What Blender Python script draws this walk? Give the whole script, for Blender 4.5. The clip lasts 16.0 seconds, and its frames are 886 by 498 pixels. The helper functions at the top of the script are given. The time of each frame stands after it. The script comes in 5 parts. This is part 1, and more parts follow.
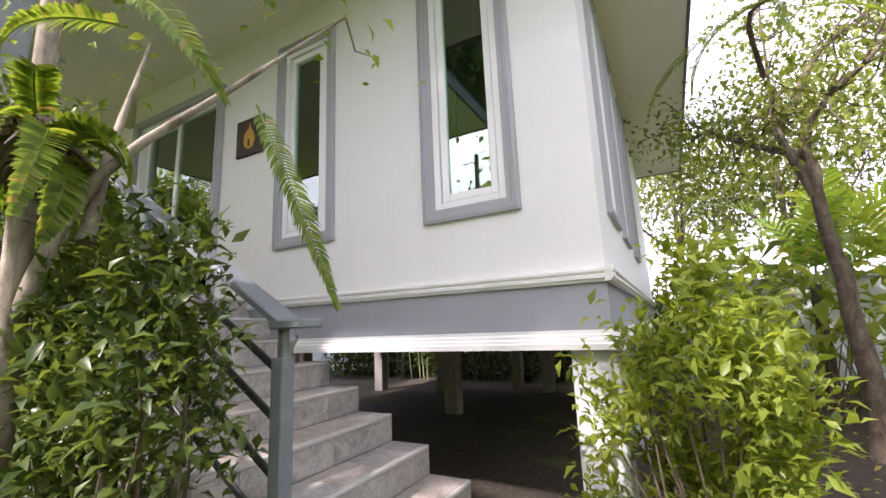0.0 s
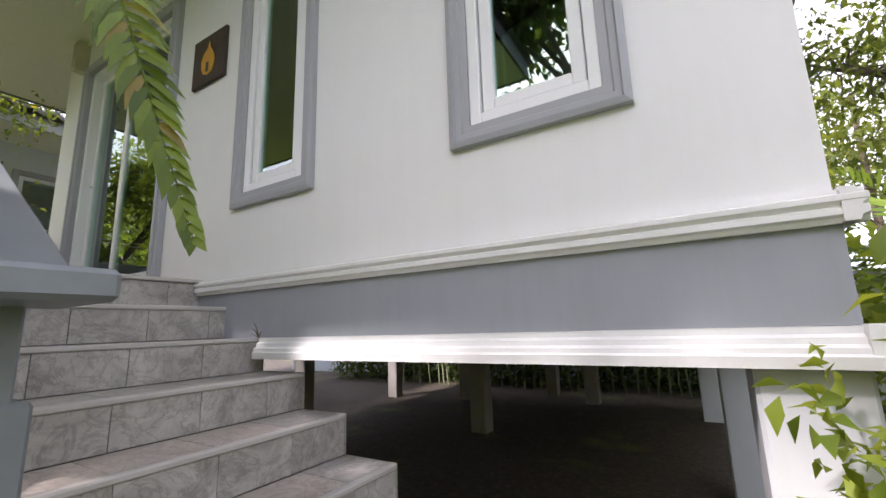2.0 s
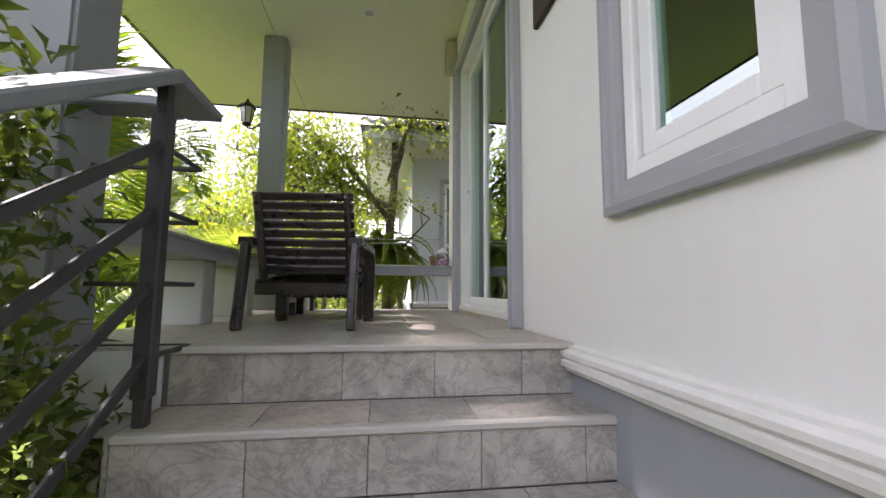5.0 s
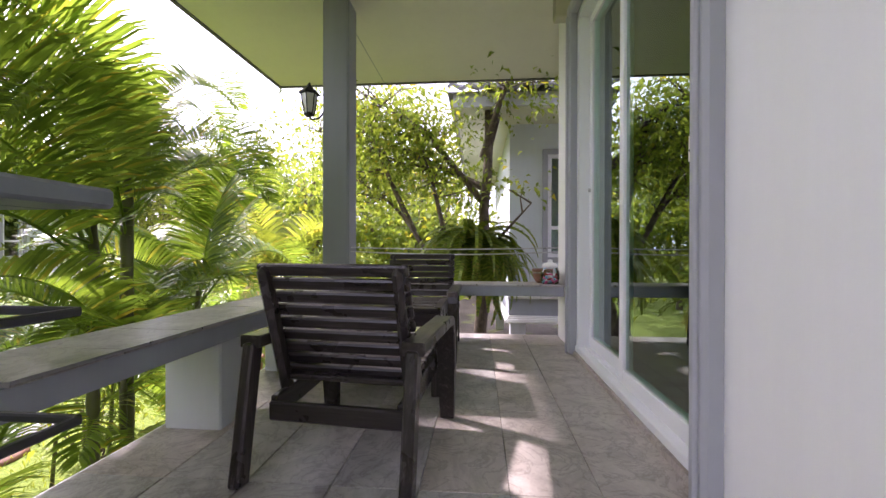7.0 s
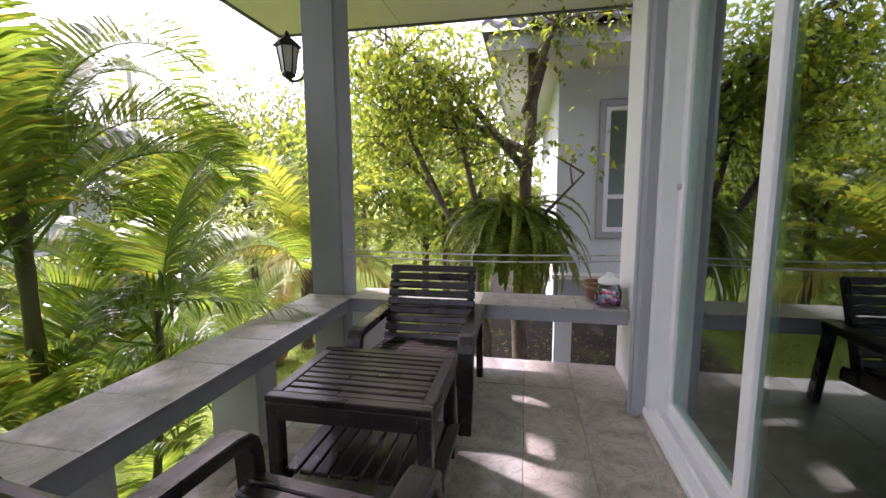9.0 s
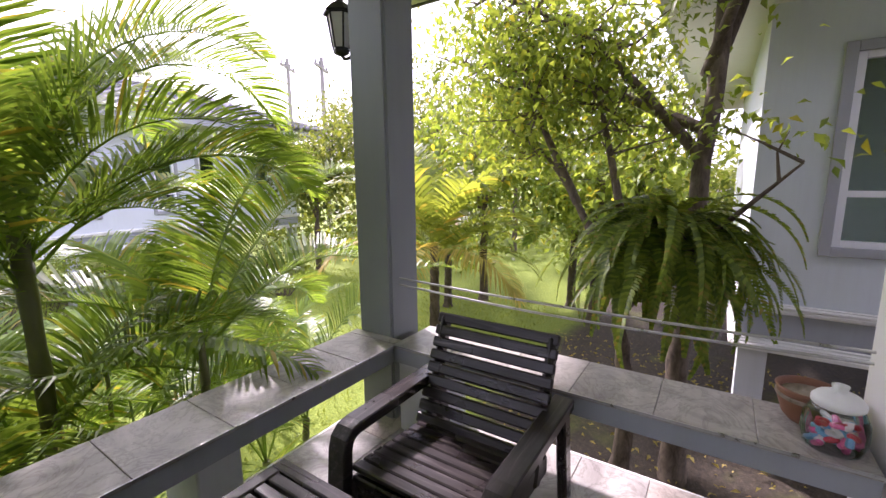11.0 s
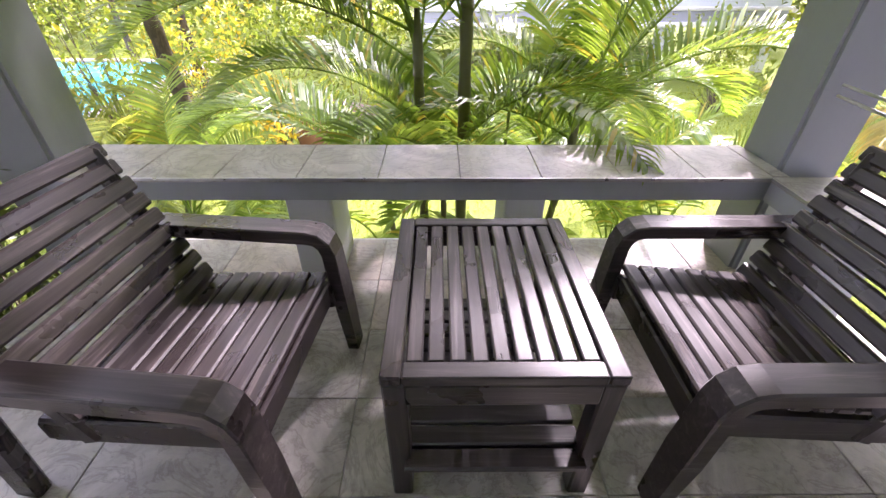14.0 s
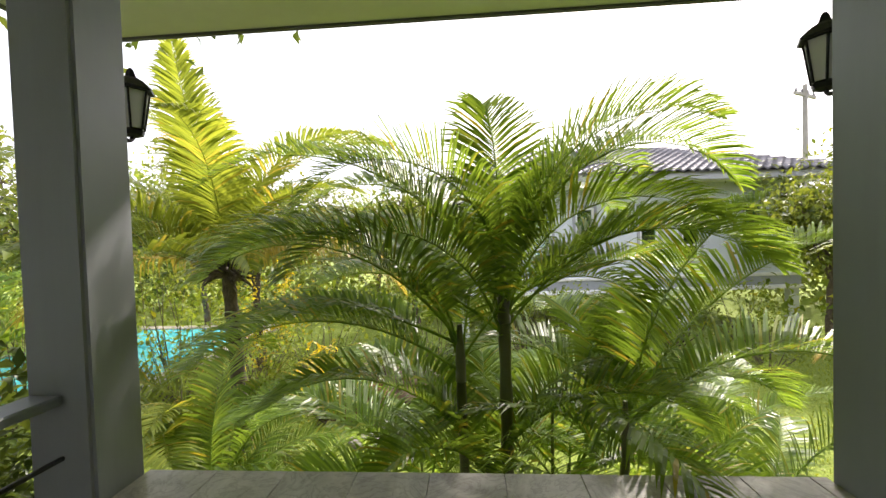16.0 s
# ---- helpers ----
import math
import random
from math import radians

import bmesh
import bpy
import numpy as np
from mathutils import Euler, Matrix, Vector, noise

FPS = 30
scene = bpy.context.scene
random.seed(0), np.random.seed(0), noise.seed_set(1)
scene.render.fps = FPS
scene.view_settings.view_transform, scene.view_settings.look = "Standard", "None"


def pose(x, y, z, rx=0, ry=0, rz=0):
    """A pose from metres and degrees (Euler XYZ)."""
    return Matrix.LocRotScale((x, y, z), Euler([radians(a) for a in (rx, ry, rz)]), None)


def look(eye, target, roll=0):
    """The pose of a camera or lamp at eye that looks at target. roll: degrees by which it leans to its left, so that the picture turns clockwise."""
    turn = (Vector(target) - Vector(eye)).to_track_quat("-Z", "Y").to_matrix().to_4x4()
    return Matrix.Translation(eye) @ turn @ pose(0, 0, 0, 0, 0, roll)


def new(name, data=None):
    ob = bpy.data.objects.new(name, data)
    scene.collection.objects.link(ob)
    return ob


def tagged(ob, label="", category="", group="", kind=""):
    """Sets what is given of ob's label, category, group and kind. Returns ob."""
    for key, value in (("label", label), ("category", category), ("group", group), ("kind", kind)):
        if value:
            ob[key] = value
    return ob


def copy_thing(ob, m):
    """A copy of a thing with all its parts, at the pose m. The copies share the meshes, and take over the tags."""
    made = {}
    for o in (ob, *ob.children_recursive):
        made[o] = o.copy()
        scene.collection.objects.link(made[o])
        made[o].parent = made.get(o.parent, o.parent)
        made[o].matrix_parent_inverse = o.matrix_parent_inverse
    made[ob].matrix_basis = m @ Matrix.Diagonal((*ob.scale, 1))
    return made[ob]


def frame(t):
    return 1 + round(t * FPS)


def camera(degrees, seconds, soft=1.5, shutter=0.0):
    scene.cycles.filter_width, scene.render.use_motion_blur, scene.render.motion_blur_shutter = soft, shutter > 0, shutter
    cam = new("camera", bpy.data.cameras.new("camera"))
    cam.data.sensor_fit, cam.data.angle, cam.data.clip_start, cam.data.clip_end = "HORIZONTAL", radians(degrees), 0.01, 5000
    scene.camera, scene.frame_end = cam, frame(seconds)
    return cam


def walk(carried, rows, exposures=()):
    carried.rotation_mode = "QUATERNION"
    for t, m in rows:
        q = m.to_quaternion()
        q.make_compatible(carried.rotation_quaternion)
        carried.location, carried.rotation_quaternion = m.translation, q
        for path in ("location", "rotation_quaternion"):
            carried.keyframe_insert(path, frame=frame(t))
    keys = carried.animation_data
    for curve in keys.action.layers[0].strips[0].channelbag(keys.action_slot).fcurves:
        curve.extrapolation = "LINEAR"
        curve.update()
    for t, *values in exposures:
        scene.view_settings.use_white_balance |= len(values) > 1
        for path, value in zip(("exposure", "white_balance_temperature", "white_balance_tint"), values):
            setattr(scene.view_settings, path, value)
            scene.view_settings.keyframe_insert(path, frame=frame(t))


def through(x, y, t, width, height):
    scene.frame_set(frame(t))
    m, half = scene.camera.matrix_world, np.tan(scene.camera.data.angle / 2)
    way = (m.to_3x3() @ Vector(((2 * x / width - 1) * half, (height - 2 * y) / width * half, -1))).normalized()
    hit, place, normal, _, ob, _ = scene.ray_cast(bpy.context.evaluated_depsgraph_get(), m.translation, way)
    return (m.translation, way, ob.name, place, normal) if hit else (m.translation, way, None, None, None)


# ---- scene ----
cam = camera(93.5, 16.0)
PATH = [
    (0, (3.129, -2.343, 1.238), (2.205, -0.607, 1.603), -2.4),
    (0.5, (2.99, -2.06, 1.208), (2.063, -0.335, 1.609), -2.1),
    (1, (2.818, -1.775, 1.192), (1.908, -0.043, 1.608), -2.3),
    (1.5, (2.63, -1.524, 1.188), (1.698, 0.201, 1.583), -2.2),
    (2, (2.513, -1.388, 1.216), (1.512, 0.304, 1.583), -1.8),
    (2.5, (2.477, -1.261, 1.229), (1.283, 0.311, 1.548), -1.0),
    (3, (2.425, -1.103, 1.32), (1.015, 0.283, 1.629), -0.4),
    (3.5, (2.212, -0.996, 1.389), (0.599, 0.146, 1.689), 0.1),
    (4, (1.937, -0.86, 1.455), (0.143, -0.021, 1.729), 0.3),
    (4.5, (1.646, -0.736, 1.572), (-0.263, -0.193, 1.818), 0.4),
    (5, (1.394, -0.659, 1.7), (-0.574, -0.364, 1.903), 0.4),
    (5.2, (1.305, -0.64, 1.745), (-0.668, -0.41, 1.935), 0.4),
    (7.3, (0.495, -0.6, 2.25), (-1.492, -0.802, 2.215), 0.0),
    (7.5, (0.428, -0.6, 2.286), (-1.559, -0.813, 2.228), -0.1),
    (8, (0.252, -0.607, 2.353), (-1.728, -0.848, 2.203), -0.2),
    (8.2, (0.175, -0.6, 2.378), (-1.804, -0.86, 2.213), -0.2),
    (10.3, (-0.75, -0.42, 2.63), (-2.587, -1.14, 2.304), -0.7),
    (10.5, (-0.825, -0.426, 2.625), (-2.637, -1.212, 2.314), -0.6),
    (11, (-1.051, -0.39, 2.622), (-2.694, -1.475, 2.293), -0.5),
    (11.5, (-1.2, -0.423, 2.613), (-2.536, -1.852, 2.198), 0.4),
    (12, (-1.256, -0.446, 2.605), (-2.163, -2.16, 2.115), 1.6),
    (12.5, (-1.282, -0.416, 2.603), (-1.702, -2.27, 1.983), 1.7),
    (13, (-1.29, -0.382, 2.566), (-1.402, -2.222, 1.791), 1.4),
    (13.5, (-1.307, -0.35, 2.51), (-1.322, -2.085, 1.515), 0.7),
    (14, (-1.316, -0.331, 2.478), (-1.334, -1.97, 1.333), 0.3),
    (14.5, (-1.312, -0.327, 2.499), (-1.361, -2.068, 1.515), -0.3),
    (15, (-1.309, -0.336, 2.595), (-1.346, -2.253, 2.024), -1.0),
    (15.5, (-1.325, -0.365, 2.672), (-1.256, -2.354, 2.474), -1.8),
    (16, (-1.296, -0.379, 2.729), (-1.152, -2.373, 2.673), -1.7),
]
EXPOSURES = [(0, 1.22, 6150, 27), (2.5, 1.05, 6080, 25), (3.5, 1.12, 6150, 24), (5, 1.45, 6080, 28), (8, 1.45, 5900, 38), (10.5, 1.25, 5900, 38), (12.5, 1.3, 6050, 40), (14, 2.2, 5900, 41), (14.5, 2.1, 5900, 37), (15, 1.75, 6150, 27), (15.5, 1.32, 6350, 22), (16, 0.88, 6500, 18)]
walk(cam, [(t, look(eye, target, roll)) for t, eye, target, roll in PATH], exposures=EXPOSURES)

# ---- light ----
world = bpy.data.worlds.new("sky")
scene.world = world
world.use_nodes = True
wn = world.node_tree
sky = wn.nodes.new("ShaderNodeTexSky")
sky.sky_type = "NISHITA"
sky.sun_disc = False
SUN_EL, SUN_AZ = 42.2, 206.0  # degrees above the horizon; clockwise from north (+y)
sky.sun_elevation, sky.sun_rotation = radians(SUN_EL), radians(SUN_AZ)
sky.air_density, sky.dust_density, sky.ozone_density = 1.0, 6.0, 0.6
haze = wn.nodes.new("ShaderNodeMix")
haze.data_type = "RGBA"
haze.inputs[0].default_value = 0.72
haze.inputs[7].default_value = (11.0, 11.3, 11.8, 1)
wn.links.new(sky.outputs[0], haze.inputs[6])
bg = next(n for n in wn.nodes if n.type == "BACKGROUND")
bg.inputs[1].default_value = 0.128
wn.links.new(haze.outputs[2], bg.inputs[0])
sun = new("sun", bpy.data.lights.new("sun", "SUN"))
sun.data.energy, sun.data.angle, sun.data.color = 4.5, radians(3.0), (1, 0.93, 0.82)
a, e = radians(SUN_AZ), radians(SUN_EL)
to_sun = Vector((math.sin(a) * math.cos(e), math.cos(a) * math.cos(e), math.sin(e)))
sun.matrix_world = look(to_sun * 60, (0, 0, 0))


# ---- materials ----
def material(name, build):
    m = bpy.data.materials.new(name)
    m.use_nodes = True
    nt = m.node_tree
    bsdf = nt.nodes["Principled BSDF"]
    build(nt, bsdf)
    return m


def node(nt, kind, **values):
    n = nt.nodes.new("ShaderNode" + kind)
    for k, v in values.items():
        n.inputs[k.replace("_", " ")].default_value = v
    return n


def ramp(nt, source, stops):
    r = nt.nodes.new("ShaderNodeValToRGB")
    while len(r.color_ramp.elements) < len(stops):
        r.color_ramp.elements.new(0.5)
    for el, (p, c) in zip(r.color_ramp.elements, stops):
        el.position, el.color = p, (*c, 1)
    nt.links.new(source, r.inputs[0])
    return r.outputs[0]


def coords(nt, shift=True, scale=(1, 1, 1)):
    """Object coordinates, shifted by chance from object to object."""
    tc = nt.nodes.new("ShaderNodeTexCoord")
    mp = nt.nodes.new("ShaderNodeMapping")
    mp.inputs["Scale"].default_value = scale
    nt.links.new(tc.outputs["Object"], mp.inputs["Vector"])
    if shift:
        oi = nt.nodes.new("ShaderNodeObjectInfo")
        mul = nt.nodes.new("ShaderNodeMath")
        mul.operation = "MULTIPLY"
        mul.inputs[1].default_value = 37.0
        nt.links.new(oi.outputs["Random"], mul.inputs[0])
        nt.links.new(mul.outputs[0], mp.inputs["Location"])
    return mp.outputs[0]


def noise_tex(nt, vec, scale, detail=4.0, rough=0.55, distort=0.0):
    n = node(nt, "TexNoise", Scale=scale, Detail=detail, Roughness=rough, Distortion=distort)
    nt.links.new(vec, n.inputs["Vector"])
    return n.outputs["Fac"]


def bump(nt, bsdf, source, strength, distance):
    b = node(nt, "Bump", Strength=strength, Distance=distance)
    nt.links.new(source, b.inputs["Height"])
    nt.links.new(b.outputs[0], bsdf.inputs["Normal"])


def mixed(nt, c1, c2, fac, mode="MULTIPLY"):
    m = nt.nodes.new("ShaderNodeMix")
    m.data_type, m.blend_type = "RGBA", mode
    for sock, v in ((m.inputs[6], c1), (m.inputs[7], c2), (m.inputs[0], fac)):
        if isinstance(v, (int, float)):
            sock.default_value = v
        elif isinstance(v, tuple):
            sock.default_value = (*v, 1)
        else:
            nt.links.new(v, sock)
    return m.outputs[2]


def paint(name, colour, rough=0.6, vary=0.08, grain=0.15, streak=0.0):
    lo = tuple(c * (1 - vary) for c in colour)

    def build(nt, b):
        v = coords(nt, False)
        big = noise_tex(nt, v, 1.7, 5)
        col = ramp(nt, big, ((0.3, lo), (0.7, colour)))
        fine = noise_tex(nt, v, 90, 3)
        if streak:
            vs = coords(nt, False, (6, 6, 0.5))
            st = noise_tex(nt, vs, 2.2, 5, 0.7)
            dirt = ramp(nt, st, ((0.45, (1, 1, 1)), (0.8, (0.8, 0.79, 0.76))))
            col = mixed(nt, col, dirt, streak)
        nt.links.new(col, b.inputs["Base Color"])
        b.inputs["Roughness"].default_value = rough
        bump(nt, b, fine, grain, 0.002)
    return material(name, build)


def stone_tile(name, dark, mid, light):
    def build(nt, b):
        v = coords(nt)
        cloud = noise_tex(nt, v, 4.2, 8, 0.68, 1.6)
        col = ramp(nt, cloud, ((0.28, dark), (0.5, mid), (0.72, light)))
        vein = noise_tex(nt, v, 5.5, 8, 0.65, 2.4)
        line = ramp(nt, vein, ((0.46, (1, 1, 1)), (0.5, (0.62, 0.6, 0.58)), (0.54, (1, 1, 1))))
        col = mixed(nt, col, line, 0.75)
        fine = noise_tex(nt, v, 60, 5, 0.7)
        speck = ramp(nt, fine, ((0.35, (0.85, 0.85, 0.85)), (0.6, (1, 1, 1))))
        col = mixed(nt, col, speck, 0.5)
        nt.links.new(col, b.inputs["Base Color"])
        rg = ramp(nt, cloud, ((0.3, (0.30,) * 3), (0.7, (0.48,) * 3)))
        nt.links.new(rg, b.inputs["Roughness"])
        bump(nt, b, fine, 0.12, 0.002)
    return material(name, build)


def wood(name, dark, mid, worn, rough, axis):
    sc = [28.0, 28.0, 28.0]
    sc[axis] = 1.6

    def build(nt, b):
        v = coords(nt, True, tuple(sc))
        g = noise_tex(nt, v, 2.0, 6, 0.65, 0.8)
        col = ramp(nt, g, ((0.3, dark), (0.55, mid), (0.78, worn)))
        v2 = coords(nt, True)
        w = noise_tex(nt, v2, 4.0, 4, 0.6)
        col = mixed(nt, col, ramp(nt, w, ((0.3, (0.6, 0.58, 0.57)), (0.7, (1, 1, 1)))), 0.8)
        nt.links.new(col, b.inputs["Base Color"])
        nt.links.new(ramp(nt, w, ((0.3, (rough - 0.1,) * 3), (0.7, (rough + 0.12,) * 3))), b.inputs["Roughness"])
        bump(nt, b, g, 0.25, 0.002)
    return material(name, build)


def leaf(name, dark, light, dry=None, gloss=0.35, through=0.45):
    def build(nt, b):
        geo = nt.nodes.new("ShaderNodeNewGeometry")
        stops = [(0.0, dark), (0.75, light)]
        if dry:
            stops += [(0.93, light), (0.97, dry)]
        col = ramp(nt, geo.outputs["Random Per Island"], stops)
        v = coords(nt, False)
        patch = noise_tex(nt, v, 2.2, 3)
        col = mixed(nt, col, ramp(nt, patch, ((0.3, (0.66, 0.72, 0.6)), (0.7, (1.0, 1.0, 1.0)))), 1.0)
        nt.links.new(col, b.inputs["Base Color"])
        b.inputs["Roughness"].default_value = gloss
        b.inputs["Specular IOR Level"].default_value = 0.4
        tr = nt.nodes.new("ShaderNodeBsdfTranslucent")
        tcol = mixed(nt, col, (1.9, 1.7, 0.8), 1.0)
        nt.links.new(tcol, tr.inputs[0])
        mx = nt.nodes.new("ShaderNodeMixShader")
        mx.inputs[0].default_value = through
        out = nt.nodes["Material Output"]
        nt.links.new(b.outputs[0], mx.inputs[1])
        nt.links.new(tr.outputs[0], mx.inputs[2])
        nt.links.new(mx.outputs[0], out.inputs[0])
    return material(name, build)


def bark(name, dark, light, scale=14.0):
    def build(nt, b):
        v = coords(nt, True, (1, 1, 0.45))
        g = noise_tex(nt, v, scale, 7, 0.7, 0.6)
        col = ramp(nt, g, ((0.33, dark), (0.66, light)))
        pale = noise_tex(nt, coords(nt, True), 5.0, 4)
        col = mixed(nt, col, ramp(nt, pale, ((0.35, (0.75, 0.72, 0.68)), (0.65, (1.05, 1.05, 1.0)))), 0.9)
        nt.links.new(col, b.inputs["Base Color"])
        b.inputs["Roughness"].default_value = 0.85
        bump(nt, b, g, 0.8, 0.012)
    return material(name, build)


def ground_mat():
    def build(nt, b):
        v = coords(nt, False)
        grass = ramp(nt, noise_tex(nt, v, 30, 6, 0.75), ((0.3, (0.09, 0.13, 0.015)), (0.5, (0.2, 0.27, 0.03)), (0.72, (0.34, 0.38, 0.07))))
        soil = ramp(nt, noise_tex(nt, v, 22, 7, 0.8), ((0.3, (0.022, 0.017, 0.012)), (0.55, (0.07, 0.055, 0.038)), (0.75, (0.19, 0.15, 0.10))))
        where = noise_tex(nt, v, 0.9, 5, 0.6)
        # bare earth under and between the houses, grass on the lawn to the south
        sep = nt.nodes.new("ShaderNodeSeparateXYZ")
        nt.links.new(v, sep.inputs[0])
        sh = node(nt, "MapRange")
        for k, val in ((1, -2.2), (2, -3.4), (3, 0.0), (4, 1.0)):
            sh.inputs[k].default_value = val
        nt.links.new(sep.outputs[1], sh.inputs[0])
        add = nt.nodes.new("ShaderNodeMath")
        add.operation = "MULTIPLY_ADD"
        nt.links.new(where, add.inputs[0])
        add.inputs[1].default_value = 0.9
        nt.links.new(sh.outputs[0], add.inputs[2])
        f = ramp(nt, add.outputs[0], ((0.5, (0, 0, 0)), (0.85, (1, 1, 1))))
        nt.links.new(mixed(nt, soil, grass, f, "MIX"), b.inputs["Base Color"])
        b.inputs["Roughness"].default_value = 0.95
        bump(nt, b, noise_tex(nt, v, 45, 5, 0.8), 0.7, 0.03)
    return material("lawn_and_soil", build)


def glass_mat(name, tint, mirror):
    def build(nt, b):
        tr = nt.nodes.new("ShaderNodeBsdfTransparent")
        tr.inputs[0].default_value = (*tint, 1)
        gl = nt.nodes.new("ShaderNodeBsdfGlossy")
        gl.inputs[0].default_value = (0.82, 0.95, 0.9, 1)
        gl.inputs["Roughness"].default_value = 0.0
        fr = node(nt, "Fresnel", IOR=1.5)
        mul = nt.nodes.new("ShaderNodeMath")
        mul.operation = "MULTIPLY_ADD"
        mul.use_clamp = True
        mul.inputs[1].default_value, mul.inputs[2].default_value = 1.35, mirror
        nt.links.new(fr.outputs[0], mul.inputs[0])
        mx = nt.nodes.new("ShaderNodeMixShader")
        nt.links.new(mul.outputs[0], mx.inputs[0])
        nt.links.new(tr.outputs[0], mx.inputs[1])
        nt.links.new(gl.outputs[0], mx.inputs[2])
        nt.links.new(mx.outputs[0], nt.nodes["Material Output"].inputs[0])
    return material(name, build)


def metal(name, colour, rough, metallic=1.0):
    def build(nt, b):
        v = coords(nt, True)
        w = noise_tex(nt, v, 18, 5)
        nt.links.new(ramp(nt, w, ((0.3, tuple(c * 0.8 for c in colour)), (0.7, colour))), b.inputs["Base Color"])
        b.inputs["Metallic"].default_value = metallic
        nt.links.new(ramp(nt, w, ((0.3, (rough,) * 3), (0.7, (rough + 0.15,) * 3))), b.inputs["Roughness"])
        bump(nt, b, noise_tex(nt, v, 120, 3), 0.08, 0.001)
    return material(name, build)


def water_mat():
    def build(nt, b):
        v = coords(nt, False)
        w = noise_tex(nt, v, 2.5, 4)
        nt.links.new(ramp(nt, w, ((0.3, (0.03, 0.42, 0.50)), (0.7, (0.10, 0.62, 0.66)))), b.inputs["Base Color"])
        b.inputs["Roughness"].default_value = 0.06
        bump(nt, b, w, 0.3, 0.03)
    return material("pool_water", build)


WALL = paint("white_wall_paint", (0.85, 0.85, 0.845), 0.5, 0.04, 0.12, 0.15)
BAND = paint("grey_band_paint", (0.36, 0.38, 0.42), 0.6, 0.07, 0.12, 0.4)
TRIM = paint("white_trim_paint", (0.84, 0.84, 0.83), 0.5, 0.04, 0.1, 0.3)
SURROUND = paint("grey_moulding_paint", (0.40, 0.41, 0.44), 0.5, 0.06, 0.08, 0.15)
COLUMN = paint("grey_column_paint", (0.30, 0.32, 0.34), 0.55, 0.06, 0.12, 0.3)
PIER = paint("pale_grey_pier_paint", (0.62, 0.64, 0.66), 0.6, 0.06, 0.12, 0.3)
SOFFIT = paint("cream_soffit_paint", (0.82, 0.81, 0.71), 0.6, 0.04, 0.05, 0.2)
FASCIA = paint("dark_fascia_paint", (0.10, 0.10, 0.11), 0.5)
CONCRETE = paint("raw_concrete", (0.33, 0.31, 0.29), 0.85, 0.25, 0.5, 0.5)
UPVC = paint("white_plastic_frame", (0.86, 0.87, 0.88), 0.28, 0.02, 0.02)
TILE = stone_tile("grey_stone_tile", (0.27, 0.25, 0.235), (0.43, 0.41, 0.38), (0.59, 0.57, 0.535))
TILE_WARM = stone_tile("warm_stone_tile", (0.32, 0.275, 0.235), (0.49, 0.435, 0.385), (0.62, 0.565, 0.51))
NOSING = paint("pale_step_edge", (0.55, 0.53, 0.50), 0.4, 0.1, 0.1, 0.3)
GROUT = paint("grey_grout", (0.2, 0.19, 0.18), 0.9, 0.2, 0.3)
DARKWOOD = [wood(f"dark_stained_wood_{k}", (0.013, 0.010, 0.010), (0.040, 0.032, 0.032), (0.15, 0.126, 0.122), 0.3, k) for k in range(3)]
GLASS = glass_mat("green_window_glass", (0.62, 0.79, 0.72), 0.15)
STEEL = metal("stainless_steel", (0.6, 0.6, 0.6), 0.25)
RAILPAINT = metal("grey_rail_paint", (0.25, 0.27, 0.29), 0.4, 0.25)
BARPAINT = metal("charcoal_bar_paint", (0.055, 0.055, 0.06), 0.4, 0.2)
BLACKMETAL = metal("black_cast_metal", (0.015, 0.015, 0.016), 0.4, 0.5)
GROUND = ground_mat()
WATER = water_mat()
PALM = leaf("areca_leaf", (0.095, 0.17, 0.03), (0.23, 0.34, 0.062), (0.38, 0.33, 0.06), 0.36, 0.55)
COCO = leaf("coconut_leaf", (0.115, 0.16, 0.03), (0.25, 0.30, 0.055), (0.48, 0.36, 0.08), 0.45, 0.55)
DRYFROND = leaf("yellowing_leaf", (0.28, 0.25, 0.06), (0.45, 0.36, 0.11), (0.42, 0.28, 0.12), 0.5, 0.5)
LEAF_DARK = leaf("dark_shrub_leaf", (0.045, 0.08, 0.022), (0.125, 0.17, 0.04), None, 0.35, 0.35)
LEAF_LIME = leaf("lime_shrub_leaf", (0.13, 0.19, 0.025), (0.31, 0.37, 0.06), None, 0.4, 0.5)
LEAF_TREE = leaf("tree_leaf", (0.115, 0.18, 0.03), (0.27, 0.345, 0.065), (0.38, 0.36, 0.04), 0.45, 0.55)
LEAF_FAR = leaf("far_tree_leaf", (0.065, 0.10, 0.02), (0.2, 0.24, 0.05), None, 0.5, 0.45)
FERN = leaf("fern_leaf", (0.085, 0.14, 0.02), (0.22, 0.30, 0.045), (0.30, 0.24, 0.07), 0.45, 0.5)
BARK = bark("grey_brown_bark", (0.05, 0.035, 0.025), (0.20, 0.16, 0.12))
BARK_PALE = bark("pale_lichen_bark", (0.14, 0.11, 0.08), (0.42, 0.38, 0.31))
BARK_PALM = bark("ringed_palm_bark", (0.035, 0.027, 0.02), (0.14, 0.115, 0.085), 22)
CANE = paint("green_cane", (0.14, 0.15, 0.06), 0.45, 0.4, 0.2)
ROCK = paint("tan_rock", (0.34, 0.25, 0.17), 0.85, 0.4, 0.6, 0.6)
DARKPOT = paint("dark_glaze", (0.07, 0.06, 0.08), 0.35, 0.2, 0.3, 0.2)
CLAY = paint("brown_clay", (0.27, 0.125, 0.07), 0.6, 0.3, 0.4, 0.5)
